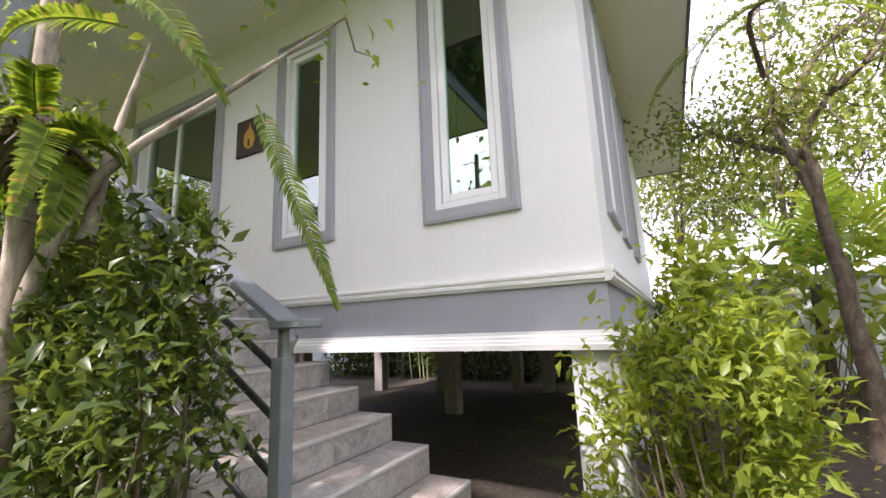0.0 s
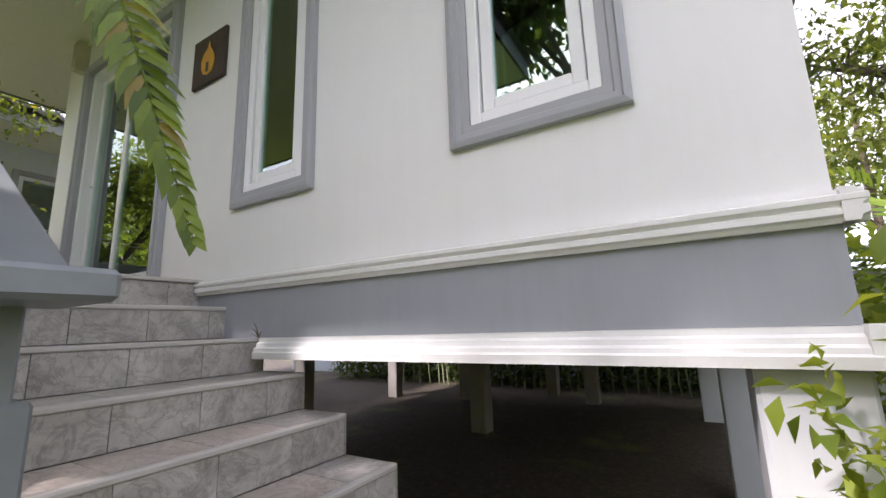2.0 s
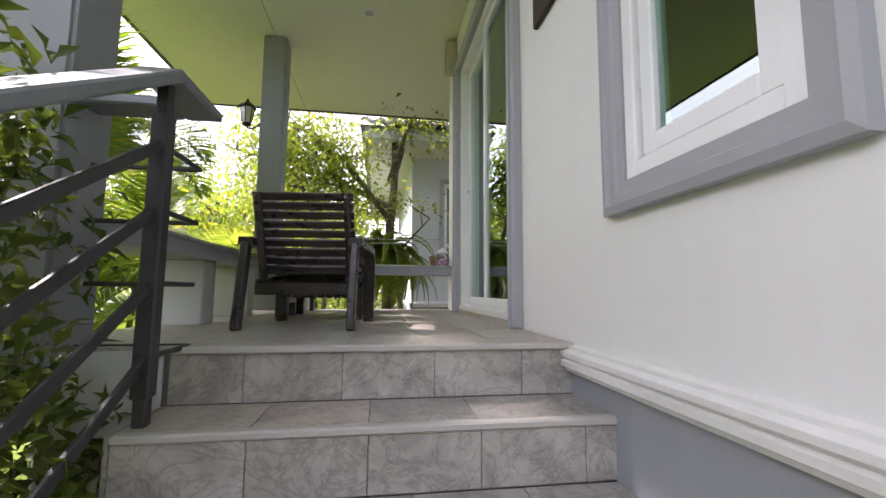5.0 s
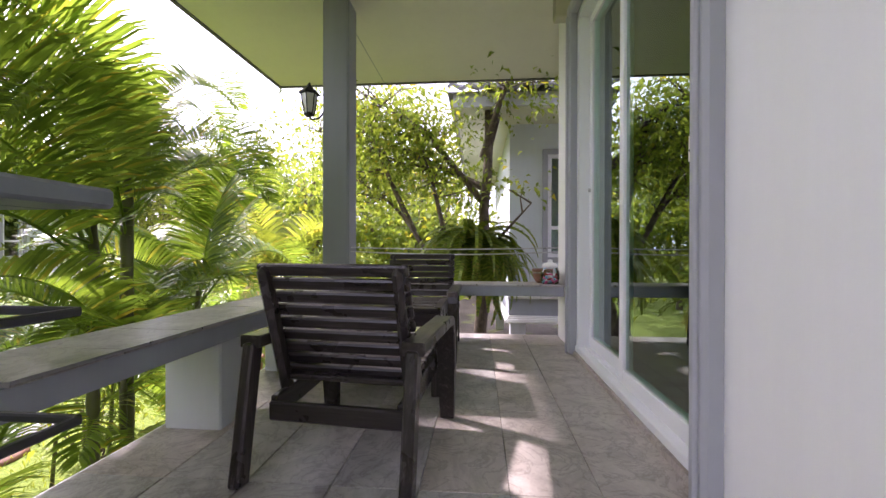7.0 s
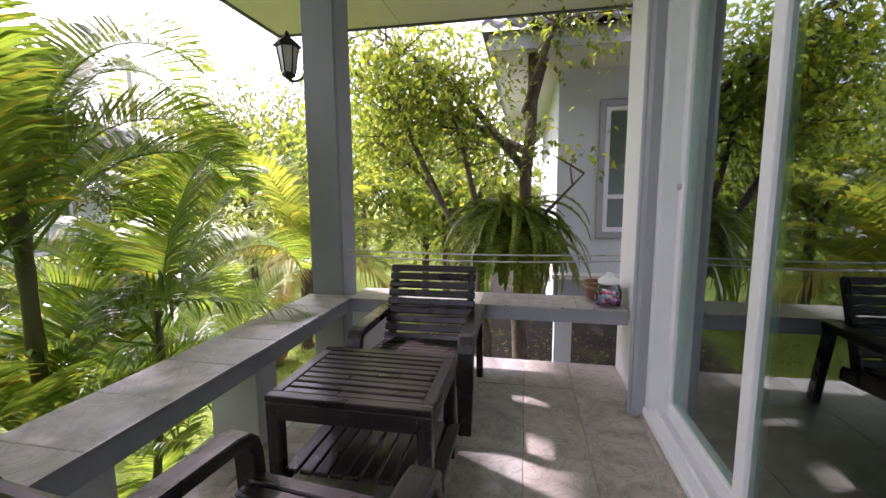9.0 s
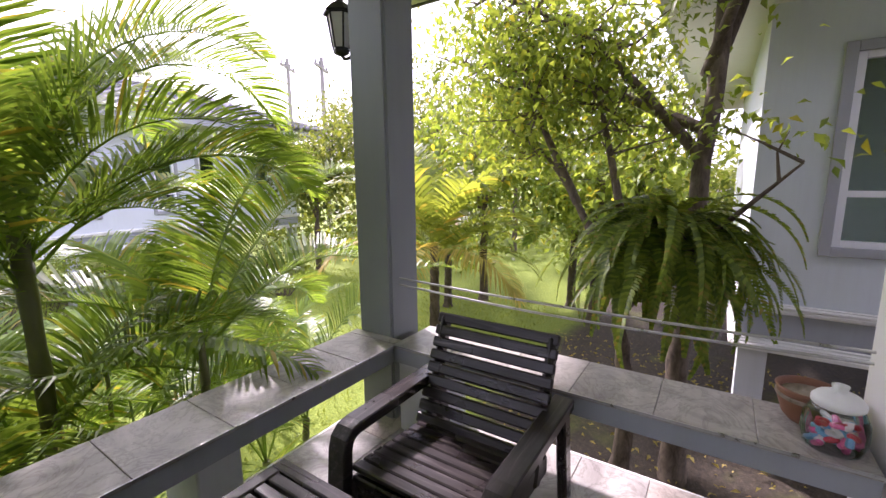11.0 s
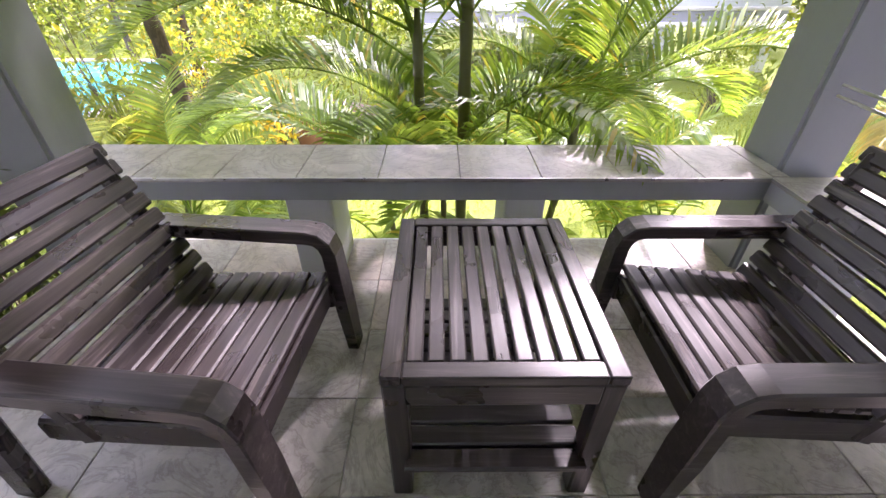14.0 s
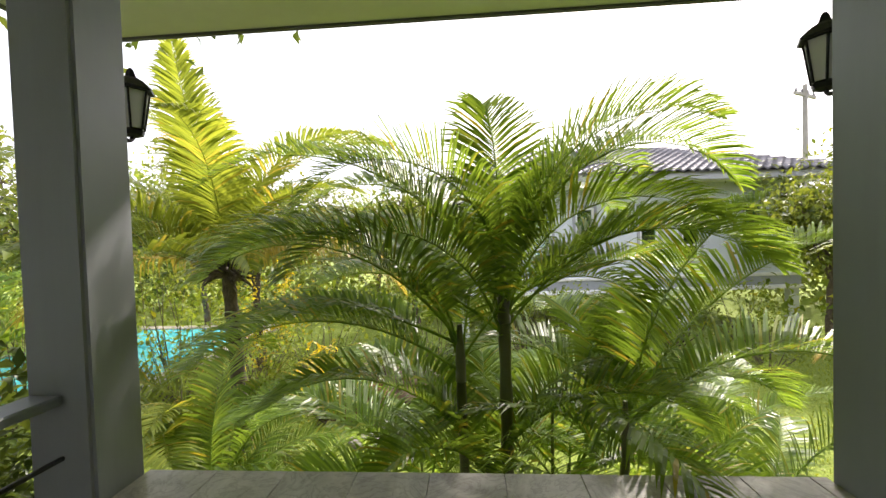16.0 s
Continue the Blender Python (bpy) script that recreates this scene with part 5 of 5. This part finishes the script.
tree("tree", (4.62, 2.75, 0), [(0, 0, -0.05), (-0.05, -0.04, 0.9), (-0.13, -0.1, 1.9), (-0.2, -0.16, 2.75)], 0.095,
     [[(-0.17, -0.13, 2.3), (-0.35, -0.1, 3.0), (-0.3, 0.1, 3.4), (-0.2, 0.3, 4.6)], [(-0.16, -0.12, 2.2), (-0.12, -0.2, 3.0), (0.5, -0.3, 3.6), (1.0, -0.2, 4.6)], [(-0.2, -0.14, 2.7), (-0.6, 0.3, 3.1), (-1.0, 0.9, 3.7)], [(-0.2, 0.1, 3.2), (0.4, 0.8, 4.2), (1.2, 1.4, 4.8)]],
     270, 22, 0.08, LEAF_FAR, BARK, "brown rough-barked garden tree with a forked trunk", 92, 0.9)
tree("tree", (-4.75, -0.95, 0), [(0, 0, -0.05), (0.03, 0.02, 0.8), (0.15, -0.05, 1.5), (0.3, 0.05, 2.3)], 0.085,
     [[(0.15, 0, 1.5), (-0.1, -0.5, 2.4), (-0.5, -1.0, 2.9), (-0.6, -1.5, 3.2)], [(0.2, 0, 1.6), (0.4, 0.5, 2.2), (0.5, 0.95, 2.7)], [(0.2, 0, 2.0), (0.2, -0.2, 2.9), (-0.2, -0.5, 3.8)], [(-0.1, -0.5, 2.4), (0.0, -0.9, 3.3), (-0.3, -1.2, 4.1)]],
     360, 26, 0.082, LEAF_TREE, BARK, "garden tree with a fern ball on its trunk", 93, 0.7, floor=2.85)
tree("tree", (-5.0, -0.55, 0), [(0, 0, -0.05), (0.0, 0.0, 1.5), (0.05, 0.05, 3.0), (0.0, 0.1, 5.4)], 0.10,
     [[(0.05, 0, 2.8), (0.3, -0.8, 3.7), (0.2, -1.7, 4.3)], [(0.0, 0, 3.4), (0.6, 0.3, 4.2), (1.0, 0.6, 4.6)], [(0.0, 0, 3.0), (-0.3, -1.2, 3.6), (-0.4, -2.4, 3.9)], [(0.0, 0.1, 3.6), (-0.4, 0.4, 4.6), (-0.6, 0.9, 5.2)]],
     340, 26, 0.082, LEAF_TREE, BARK, "tall straight garden tree with bright leaves", 94, 0.8, floor=2.95)
for i, (x, y, h, s) in enumerate(((-9.0, -4.6, 4.2, 1.2), (-10.5, -8.0, 5.0, 1.4), (-13.5, -12.0, 6.0, 1.7), (-8.8, -2.2, 3.4, 1.0), (-12.0, -2.4, 5.5, 1.5), (-9.2, -10.2, 4.0, 0.9), (2.5, -17.0, 4.0, 1.6), (0.6, -13.8, 4.4, 1.5), (4.4, -11.0, 4.6, 1.5), (7.5, -13.5, 5.0, 1.8), (-8.5, -19.0, 5.0, 1.8),
                                   (5.6, 9.0, 6.0, 1.8), (9.0, 7.5, 6.5, 2.0), (3.6, 10.5, 6.0, 1.8), (8.0, 2.4, 5.5, 1.7), (10.5, -1.0, 5.5, 1.8), (7.8, -4.8, 4.5, 1.6), (6.8, -8.6, 4.2, 1.6), (-15.0, -6.5, 6, 1.8))):
    tree("far_tree", (x, y, 0), [(0, 0, -0.05), (0.05, 0.05, h * 0.25), (-0.05, 0, h * 0.5), (0, 0.1, h * 0.9)], 0.10,
         [[(0, 0, h * 0.4), (s * 0.6, 0.2, h * 0.6), (s, 0.4, h * 0.8)], [(0, 0, h * 0.45), (-s * 0.6, -0.3, h * 0.65), (-s, -0.5, h * 0.85)], [(0, 0, h * 0.5), (0.2, s * 0.7, h * 0.7), (0, s, h)], [(0, 0, h * 0.5), (0.1, -s * 0.7, h * 0.7), (0.2, -s, h * 0.9)]],
         300, 20, 0.16, LEAF_FAR if i % 3 else LEAF_TREE, BARK, "leafy tree at the back of the garden", 120 + i, s * 0.65, "tree", "garden trees")


def fern_ball(name, at, r, count, L, label, seed):
    """Fern fronds that arch out of one root ball and hang."""
    rng = random.Random(seed)
    f = thing(name, at, 0, label, "fern")
    shared = [frond_mesh("fern_frond", L * k, e, d, 44, 0.075, 0.02, FERN, seed + i, hang=0.2, spread=82, stalk=0.06, r=0.004, twist=tw, bend=0.65) for i, (k, e, d, tw) in enumerate(((1.0, 42, 130, 10), (0.85, 22, 110, -14), (1.15, 60, 148, 0), (0.75, 76, 120, 20), (1.3, 32, 121, -8)))]
    bm = bmesh.new()
    for i in range(70):
        d = Vector((rng.gauss(0, 1), rng.gauss(0, 1), rng.gauss(0, 0.8))).normalized()
        tube([d * 0.03, d * r * 0.6 + Vector((0, 0, 0.02)), d * r + Vector((rng.gauss(0, 0.04), rng.gauss(0, 0.04), -0.06))], [0.02, 0.014, 0.004], 4, bm)
    part("root_ball", bm, BARK, f, "tangled brown roots")
    for i in range(count):
        ob = new("fern_frond", shared[rng.randrange(len(shared))])
        ob.parent = f
        a = i * 137.5 + rng.uniform(-20, 20)
        o = Vector((math.cos(radians(a)), math.sin(radians(a)), 0)) * r * rng.uniform(0.1, 0.55) + Vector((0, 0, rng.uniform(-0.35, 0.6) * r))
        ob.matrix_basis = Matrix.Translation(o) @ pose(0, 0, 0, rng.uniform(-20, 20), rng.uniform(-15, 25), a) @ Matrix.Scale(rng.uniform(0.75, 1.15), 4)
    return f


fern_ball("hanging_fern", (-4.5, -0.67, 2.15), 0.36, 230, 0.72, "large hanging fern on the fork of a garden tree", 301)
fern_ball("tree_fern", (1.44, -1.86, 1.85), 0.13, 16, 0.42, "small fern with brown roots on the pale tree", 302)
# single fronds hanging over the stairs and from the brown tree
for i, (o, yaw, e, d, L, rl) in enumerate((((1.65, -1.24, 2.22), 19, -60, 18, 0.98, 55), ((1.5, -1.68, 2.5), 20, -20, 75, 0.7, 60), ((1.6, -1.72, 2.3), 300, -20, 80, 0.6, 40),
                                           ((3.98, 0.95, 3.35), 210, -25, 60, 1.0, 0), ((4.1, 0.9, 3.4), 250, -20, 70, 1.1, 10), ((4.15, 1.1, 3.3), 300, -30, 55, 0.9, -10), ((3.95, 1.2, 3.5), 170, -10, 75, 1.1, 15))):
    hf = thing("hanging_frond", o, 0, "long feathery green frond hanging from a branch", "fern", "hanging fronds")
    FR = part("frond", frond_mesh("frond", L, e, d, 54, 0.085, 0.013, FERN, 310 + i, hang=0.6, spread=62, stalk=0.05, r=0.005), None, hf, "", False, Matrix.Rotation(radians(rl), 4, Vector((math.cos(radians(yaw)) * math.cos(radians(e - d * 0.4)), math.sin(radians(yaw)) * math.cos(radians(e - d * 0.4)), math.sin(radians(e - d * 0.4))))) @ pose(0, 0, 0, 0, 0, yaw))
    tagged(FR, kind="stuff")
lb = tube(curve_points([(0, 0, 0), (-0.1, 0.4, 0.12), (0.1, 1.2, 0.0)], 8), [0.012, 0.014, 0.016, 0.018, 0.02, 0.022, 0.024, 0.026], 6)
tl = thing("bare_branch", (4.05, 1.0, 3.4), 0, "thin bare branch of the brown tree", "branch")
part("wood", lb, BARK, tl, "", True)


# ---- clay jars on the lawn ----
for i, (x, y, s) in enumerate(((0.62, -6.6, 1.0), (0.3, -6.9, 0.8), (0.15, -6.35, 0.45))):
    j = thing("garden_jar", (x, y, -0.02), 0, "round brown clay garden jar on the lawn", "jar", "garden jars")
    part("body", lathe([(0.13 * s, 0), (0.2 * s, 0.1 * s), (0.24 * s, 0.25 * s), (0.2 * s, 0.4 * s), (0.15 * s, 0.46 * s), (0.17 * s, 0.5 * s), (0.13 * s, 0.49 * s), (0.12 * s, 0.42 * s), (0.0, 0.4 * s)], 24), CLAY, j, "", True)
for i, (x, y) in enumerate(((-0.1, -6.2), (-0.5, -6.6), (0.2, -5.9), (-3.3, -5.6), (-3.9, -5.9))):
    st_ = thing("stepping_stone", (x, y, -0.02), 0, "flat brown stepping stone in the grass", "stone", "stepping stones")
    bm = bmesh.new()
    bmesh.ops.create_icosphere(bm, subdivisions=2, radius=0.26)
    for v in bm.verts:
        v.co = Vector((v.co.x * 1.1, v.co.y * 0.9, v.co.z * 0.22)) * (1 + 0.2 * noise.noise(v.co * 4 + Vector((i, 0, 0))))
    part("stone", bm, CLAY if i % 2 else CONCRETE, st_, "", True)

# rocks and a dark pot at the edge of the lawn
for i, (x, y, s) in enumerate(((0.75, -8.2, 0.34), (0.1, -7.7, 0.42), (-0.35, -7.75, 0.36), (0.3, -7.2, 0.26), (-0.1, -7.3, 0.2))):
    bm = bmesh.new()
    bmesh.ops.create_icosphere(bm, subdivisions=3, radius=s)
    for v in bm.verts:
        k = 1 + 0.35 * noise.noise(v.co * (1.6 / s) + Vector((i * 3.1, 0, 0))) + 0.08 * noise.noise(v.co * (6 / s))
        v.co = Vector((v.co.x * 1.15, v.co.y * 0.95, max(v.co.z, -0.3 * s) * 0.75)) * k
    ob = new("rock", mesh_of(bm, "rock", ROCK, True))
    ob.matrix_basis = pose(x, y, 0.22 * s, 0, 0, i * 63)
    tagged(ob, "weathered tan rock at the edge of the lawn", "rock", "garden rocks")
p = solid("garden_pot", lathe([(0.1, 0.0), (0.17, 0.05), (0.2, 0.16), (0.18, 0.27), (0.2, 0.3), (0.18, 0.3), (0.15, 0.24), (0.002, 0.24)], 24), DARKPOT, "dark violet-grey glazed pot among the rocks", "pot", "", "", True)
p.matrix_basis = pose(0.85, -7.5, -0.01)

# ---- far thicket that closes the garden, and poles beyond it ----
rng = np.random.default_rng(7)
for nm, count, r0, r1, h0, h1, arc, size, m in (("far_woods", 2600, 17, 24, 1.5, 5.2, (math.pi * 0.9, math.pi * 2.15), 0.34, LEAF_FAR), ("hedge", 900, 12.5, 16, 0.3, 2.2, (math.pi * 1.0, math.pi * 2.2), 0.24, LEAF_TREE)):
    ang = rng.uniform(*arc, count)
    rad = rng.uniform(r0, r1, count)
    top = h0 + (h1 - h0) * np.array([0.5 + 0.5 * noise.noise(Vector((a * 2.2, 3.0 if nm == "hedge" else 9.0, 0))) for a in ang])
    z = rng.uniform(0.0, 1.0, count) ** 0.8 * top
    c = np.stack([rad * np.cos(ang), rad * np.sin(ang) - 1.0, z], axis=1)
    k = 16
    pos = np.repeat(c, k, axis=0) + rng.normal(size=(count * k, 3)) * np.array([0.5, 0.5, 0.38])
    pos = pos[pos[:, 2] > 0.0]
    inside = (pos[:, 0] > -11.5) & (pos[:, 0] < -0.2) & (pos[:, 1] > -18.5) & (pos[:, 1] < -10.6)
    inside |= (pos[:, 0] > -12) & (pos[:, 0] < -5) & (pos[:, 1] > -1.2)
    inside |= (pos[:, 0] > 3.2) & (pos[:, 0] < 10) & (pos[:, 1] > -13.5) & (pos[:, 1] < -6.5)
    pos = pos[~inside]
    n = len(pos)
    Ls = size * rng.uniform(0.5, 1.3, n)
    me = leaf_mesh(nm, pos, unit(n, rng), Ls, Ls * 0.55, m, rng)
    tagged(new(nm, me), "dense green thicket closing the garden", "thicket", "", "stuff")
# planting at the back of the house, behind the posts
pos = np.stack([rng.uniform(-6.0, 3.6, 9000), rng.uniform(6.9, 8.1, 9000), rng.uniform(0, 1.7, 9000)], axis=1)
Ls = 0.2 * rng.uniform(0.5, 1.3, len(pos))
tagged(new("hedge", leaf_mesh("hedge", pos, unit(len(pos), rng), Ls, Ls * 0.4, LEAF_DARK, rng)), "dense dark planting behind the house", "hedge", "", "stuff")
for i in range(42):
    x, y = -3.6 + i * 0.17 + rng.uniform(-0.05, 0.05), rng.uniform(6.65, 6.85)
    ob = new("bamboo_cane", mesh_of(tube([(x, y, -0.05), (x + rng.uniform(-0.08, 0.08), y, 0.7), (x + rng.uniform(-0.2, 0.2), y, 1.9)], [0.016, 0.015, 0.012], 6), "bamboo_cane", CANE, True))
    tagged(ob, "thin bamboo cane behind the house", "bamboo", "bamboo canes")
for x, y, h in ((-18.0, -22.6, 9.8), (-17.0, -18.5, 9.0)):
    pl = thing("utility_pole", (x, y, 0), 30, "grey concrete utility pole with a crossarm", "pole", "utility poles")
    part("shaft", tube([(0, 0, -0.2), (0, 0, h)], [0.16, 0.1], 8), CONCRETE, pl)
    part("crossarm", box((-1.0, -0.06, h - 0.6), (1.0, 0.06, h - 0.45), 0.01), CONCRETE, pl)
    for k in (-0.85, -0.3, 0.3, 0.85):
        part("insulator", tube([(k, 0, h - 0.45), (k, 0, h - 0.25)], [0.05, 0.03], 6), BARPAINT, pl)

# a single frond that reaches over the parapet, and a low fan of fronds under it
for i, (o, yaw, e, d, L) in enumerate((((-1.72, -2.75, 1.78), 102, 30, 52, 1.28), ((-1.35, -2.75, 1.2), 150, 40, 80, 1.3), ((-2.1, -2.7, 0.6), 60, 70, 60, 1.2), ((-2.2, -2.7, 0.5), 100, 66, 50, 1.2), ((-1.9, -2.6, 0.7), 30, 62, 70, 1.2), ((-0.9, -2.7, 0.9), 60, 60, 100, 1.4), ((-0.6, -2.8, 0.9), 20, 55, 90, 1.5))):
    lf = thing("palm_frond", o, 0, "green palm frond reaching towards the parapet", "palm frond", "loose fronds")
    FR = part("frond", frond_mesh("frond", L, e, d, 44, 0.34, 0.018, PALM, 510 + i, hang=0.6, bend=1.2), None, lf, "", False, pose(0, 0, 0, 0, 0, yaw))
    tagged(FR, kind="stuff")
    part("stalk", tube(curve_points([(-0.05 + 0.1 * i % 0.2, -0.1, -o[2] + 0.0), (0, -0.06, -o[2] * 0.5), (0, 0, 0.0)], 6), [0.016, 0.014, 0.012, 0.011, 0.01, 0.009], 6), CANE, lf, "", True)

# tall tree behind the start of the walk, whose leaves show in the window glass
tree("tree", (1.78, -3.35, 0), [(0, 0, -0.05), (0.05, -0.05, 1.4), (0.0, 0.0, 2.8), (-0.3, 0.05, 4.4)], 0.08,
     [[(0, 0, 3.4), (-0.6, 0.0, 4.6), (-1.4, 0.1, 5.3)], [(0, 0, 3.4), (0.0, 0.2, 4.5), (0.1, 0.4, 5.2)], [(0, 0, 3.7), (-1.0, 0.1, 5.0), (-2.1, 0.0, 5.6)], [(0, 0.1, 3.6), (-0.4, 0.4, 4.8), (-0.4, 0.8, 5.6)], [(0, 0.1, 3.8), (-0.7, 0.1, 5.0), (-1.2, 0.2, 6.0)]],
     540, 15, 0.14, LEAF_DARK, BARK, "tall broad-leaved garden tree with dark glossy leaves", 95, 0.58, floor=4.8)

# big planter and grass
pl = thing("planter_pot", (-5.6, -4.35, -0.02), 0, "large glazed brown planter pot with a leafy plant", "pot")
part("body", lathe([(0.22, 0), (0.32, 0.12), (0.37, 0.32), (0.36, 0.44), (0.4, 0.48), (0.36, 0.5), (0.33, 0.42), (0.0, 0.4)], 24), CLAY, pl, "", True)
shrub("potted_plant", (-5.6, -4.35, 0.38), (0.28, 0.28, 0.16), 40, 6, 0.09, LEAF_TREE, "small leafy plant growing in the planter", 401, 0.5, "plant")
n = 26000
gx, gy = rng.uniform(-9.5, 3.4, n), rng.uniform(-10.2, -2.9, n)
gp = np.stack([gx, gy, np.array([0.05 * noise.noise(Vector((a * 0.5, b * 0.5, 0))) for a, b in zip(gx, gy)]) - 0.035], axis=1)
Ls = rng.uniform(0.03, 0.085, n)
gw = rng.normal(size=(n, 3)) * 0.45 + np.array([0, 0, 1.0])
tagged(new("lawn_grass", leaf_mesh("lawn_grass", gp, gw, Ls, Ls * 0.16 + 0.004, LEAF_LIME, rng)), "short bright green lawn grass", "grass", "", "stuff")
# fallen leaves on the bare soil
n = 1500
gx, gy = np.concatenate([rng.uniform(-8.0, -2.8, n), rng.uniform(2.9, 7.5, n)]), np.concatenate([rng.uniform(-2.6, 2.0, n), rng.uniform(-1.5, 6.5, n)])
gp = np.stack([gx, gy, np.full(2 * n, 0.012)], axis=1)
Ls = rng.uniform(0.03, 0.08, 2 * n)
gw = rng.normal(size=(2 * n, 3)) * np.array([1, 1, 0.12])
tagged(new("leaf_litter", leaf_mesh("leaf_litter", gp, gw, Ls, Ls * 0.45, DRYFROND, rng)), "dry fallen leaves on bare soil", "leaf litter", "", "stuff")

# drooping dry fronds on the young palm to the west, and a yellow-leaved shrub by the jars
gp2 = bpy.data.objects["garden_palm"]
for yaw, pit in ((20, 6), (75, 12), (330, 0)):
    ob = new("dry_frond", dry)
    ob.parent = gp2
    ob.matrix_basis = Matrix.Translation((0.05, 0.05, 1.52)) @ pose(0, 0, 0, 0, 0, yaw) @ pose(0, 0, 0, 8, pit, 0) @ Matrix.Scale(0.75, 4)
    tagged(ob, "yellowing drooping frond")
YELLOWLEAF = leaf("yellow_leaf", (0.45, 0.34, 0.02), (0.7, 0.55, 0.04), None, 0.45, 0.45)
shrub("garden_shrub", (1.0, -6.5, 0), (0.3, 0.3, 0.42), 60, 8, 0.12, YELLOWLEAF, "yellow-leaved garden shrub beside clay jars", 620, 0.5, "shrub", "garden shrubs")
shrub("garden_shrub", (3.2, -9.0, 0), (0.8, 0.8, 1.0), 90, 8, 0.14, YELLOWLEAF, "yellow-leaved garden shrub by the pool", 621, 0.4, "shrub", "garden shrubs")


# ---- stone tiles of the deck, parapet and steps ----
def tile_piece(parent, lo, hi, mat, cache={}):
    size = tuple(round(h - l, 4) for l, h in zip(lo, hi))
    key = (size, mat.name)
    if key not in cache:
        cache[key] = mesh_of(box(tuple(-s / 2 for s in size), tuple(s / 2 for s in size), 0.0018), "tile", mat)
    ob = new("tile", cache[key])
    ob.parent = parent
    ob.matrix_basis = pose(*[(l + h) / 2 for l, h in zip(lo, hi)])
    return ob


J = 0.0009
xs = [WEST + 0.012, -2.26, -1.68, -1.10, -0.52, 0.025]
ys = [-1.76, -1.495, -1.25, -1.005, -0.76, -0.515, -0.27, -0.005]
rng = random.Random(3)
for x0, x1 in zip(xs, xs[1:]):
    for y0, y1 in zip(ys, ys[1:]):
        tile_piece(deck, (x0 + J, y0 + J, DECK - 0.012), (x1 - J, y1 - J, DECK), TILE_WARM if rng.random() < 0.25 or y1 > -0.3 else TILE)
par_s = bpy.data.objects["parapet_south"]
par_w = bpy.data.objects["parapet_west"]
cx = [-0.12, -0.38, -0.63, -0.88, -1.13, -1.38, -1.63, -1.88, -2.13, -2.345]
for a, b in zip(cx, cx[1:]):
    tile_piece(par_s, (b + J, -1.768, PT - 0.013), (a - J, -1.488, PT), TILE)
cy = [-1.50, -1.25, -1.0, -0.75, -0.5, -0.25, -0.012]
for a, b in zip(cy, cy[1:]):
    tile_piece(par_w, (-2.612, a + J, PT - 0.013), (-2.333, b - J, PT), TILE)
# thin steel edge strips along the inner rim of the parapet
solid("edge_strip", box((-2.333, -1.4885, PT - 0.006), (-0.12, -1.4845, PT + 0.002)), STEEL, "thin metal edge strip along the parapet rim", "edge strip")
solid("edge_strip_west", box((-2.3335, -1.4845, PT - 0.006), (-2.3295, -0.012, PT + 0.002)), STEEL, "thin metal edge strip along the parapet rim", "edge strip")
# corner tile by the column
tile_piece(par_w, (-2.398, -1.768, PT - 0.013), (-2.347, -1.502, PT), TILE)

Y0 = -1.272
for k in range(0, STEPS):
    top = DECK - RISE * k
    xf = GO * k
    yr = 0.0 if k < 1 else (0.034 if k < 3 else 0.058)
    cuts = [Y0]
    off = (0.21, 0.30, 0.12, 0.26, 0.17)[k % 5]
    y = Y0 + off
    while y < yr - 0.06:
        cuts.append(y)
        y += 0.292
    cuts.append(yr)
    for a, b in zip(cuts, cuts[1:]):
        # riser below this edge
        tile_piece(stairs, (xf + 0.012 if k == 0 else xf - 0.006, a + J, top - RISE + 0.002), (xf + 0.024 if k == 0 else xf + 0.006, b - J, top - 0.022), TILE)
        if k:
            tile_piece(stairs, (xf - GO + (0.025 if k == 1 else 0.007), a + J + 0.0, top - 0.012), (xf - 0.02, b - J, top), TILE if rng.random() < 0.7 else TILE_WARM)
    e = 0.03 if k == 0 else 0.014
    part("nosing", box((xf - 0.02 if k else xf + 0.026, Y0, top - 0.021), (xf + e if k else xf + 0.042, yr, top + 0.001), 0.005), NOSING, stairs, "pale rounded step edge")
    # side cladding of the step, towards the garden and the house
    if k:
        part("side_tile", box((xf - GO + 0.006, Y0 - 0.012, top - RISE), (xf + 0.004, Y0 - 0.001, top - 0.001)), TILE, stairs)
        part("side_tile", box((xf - GO + 0.006, yr + 0.0005, top - RISE - 0.1), (xf + 0.004, yr + 0.011, top - 0.001)), TILE, stairs)
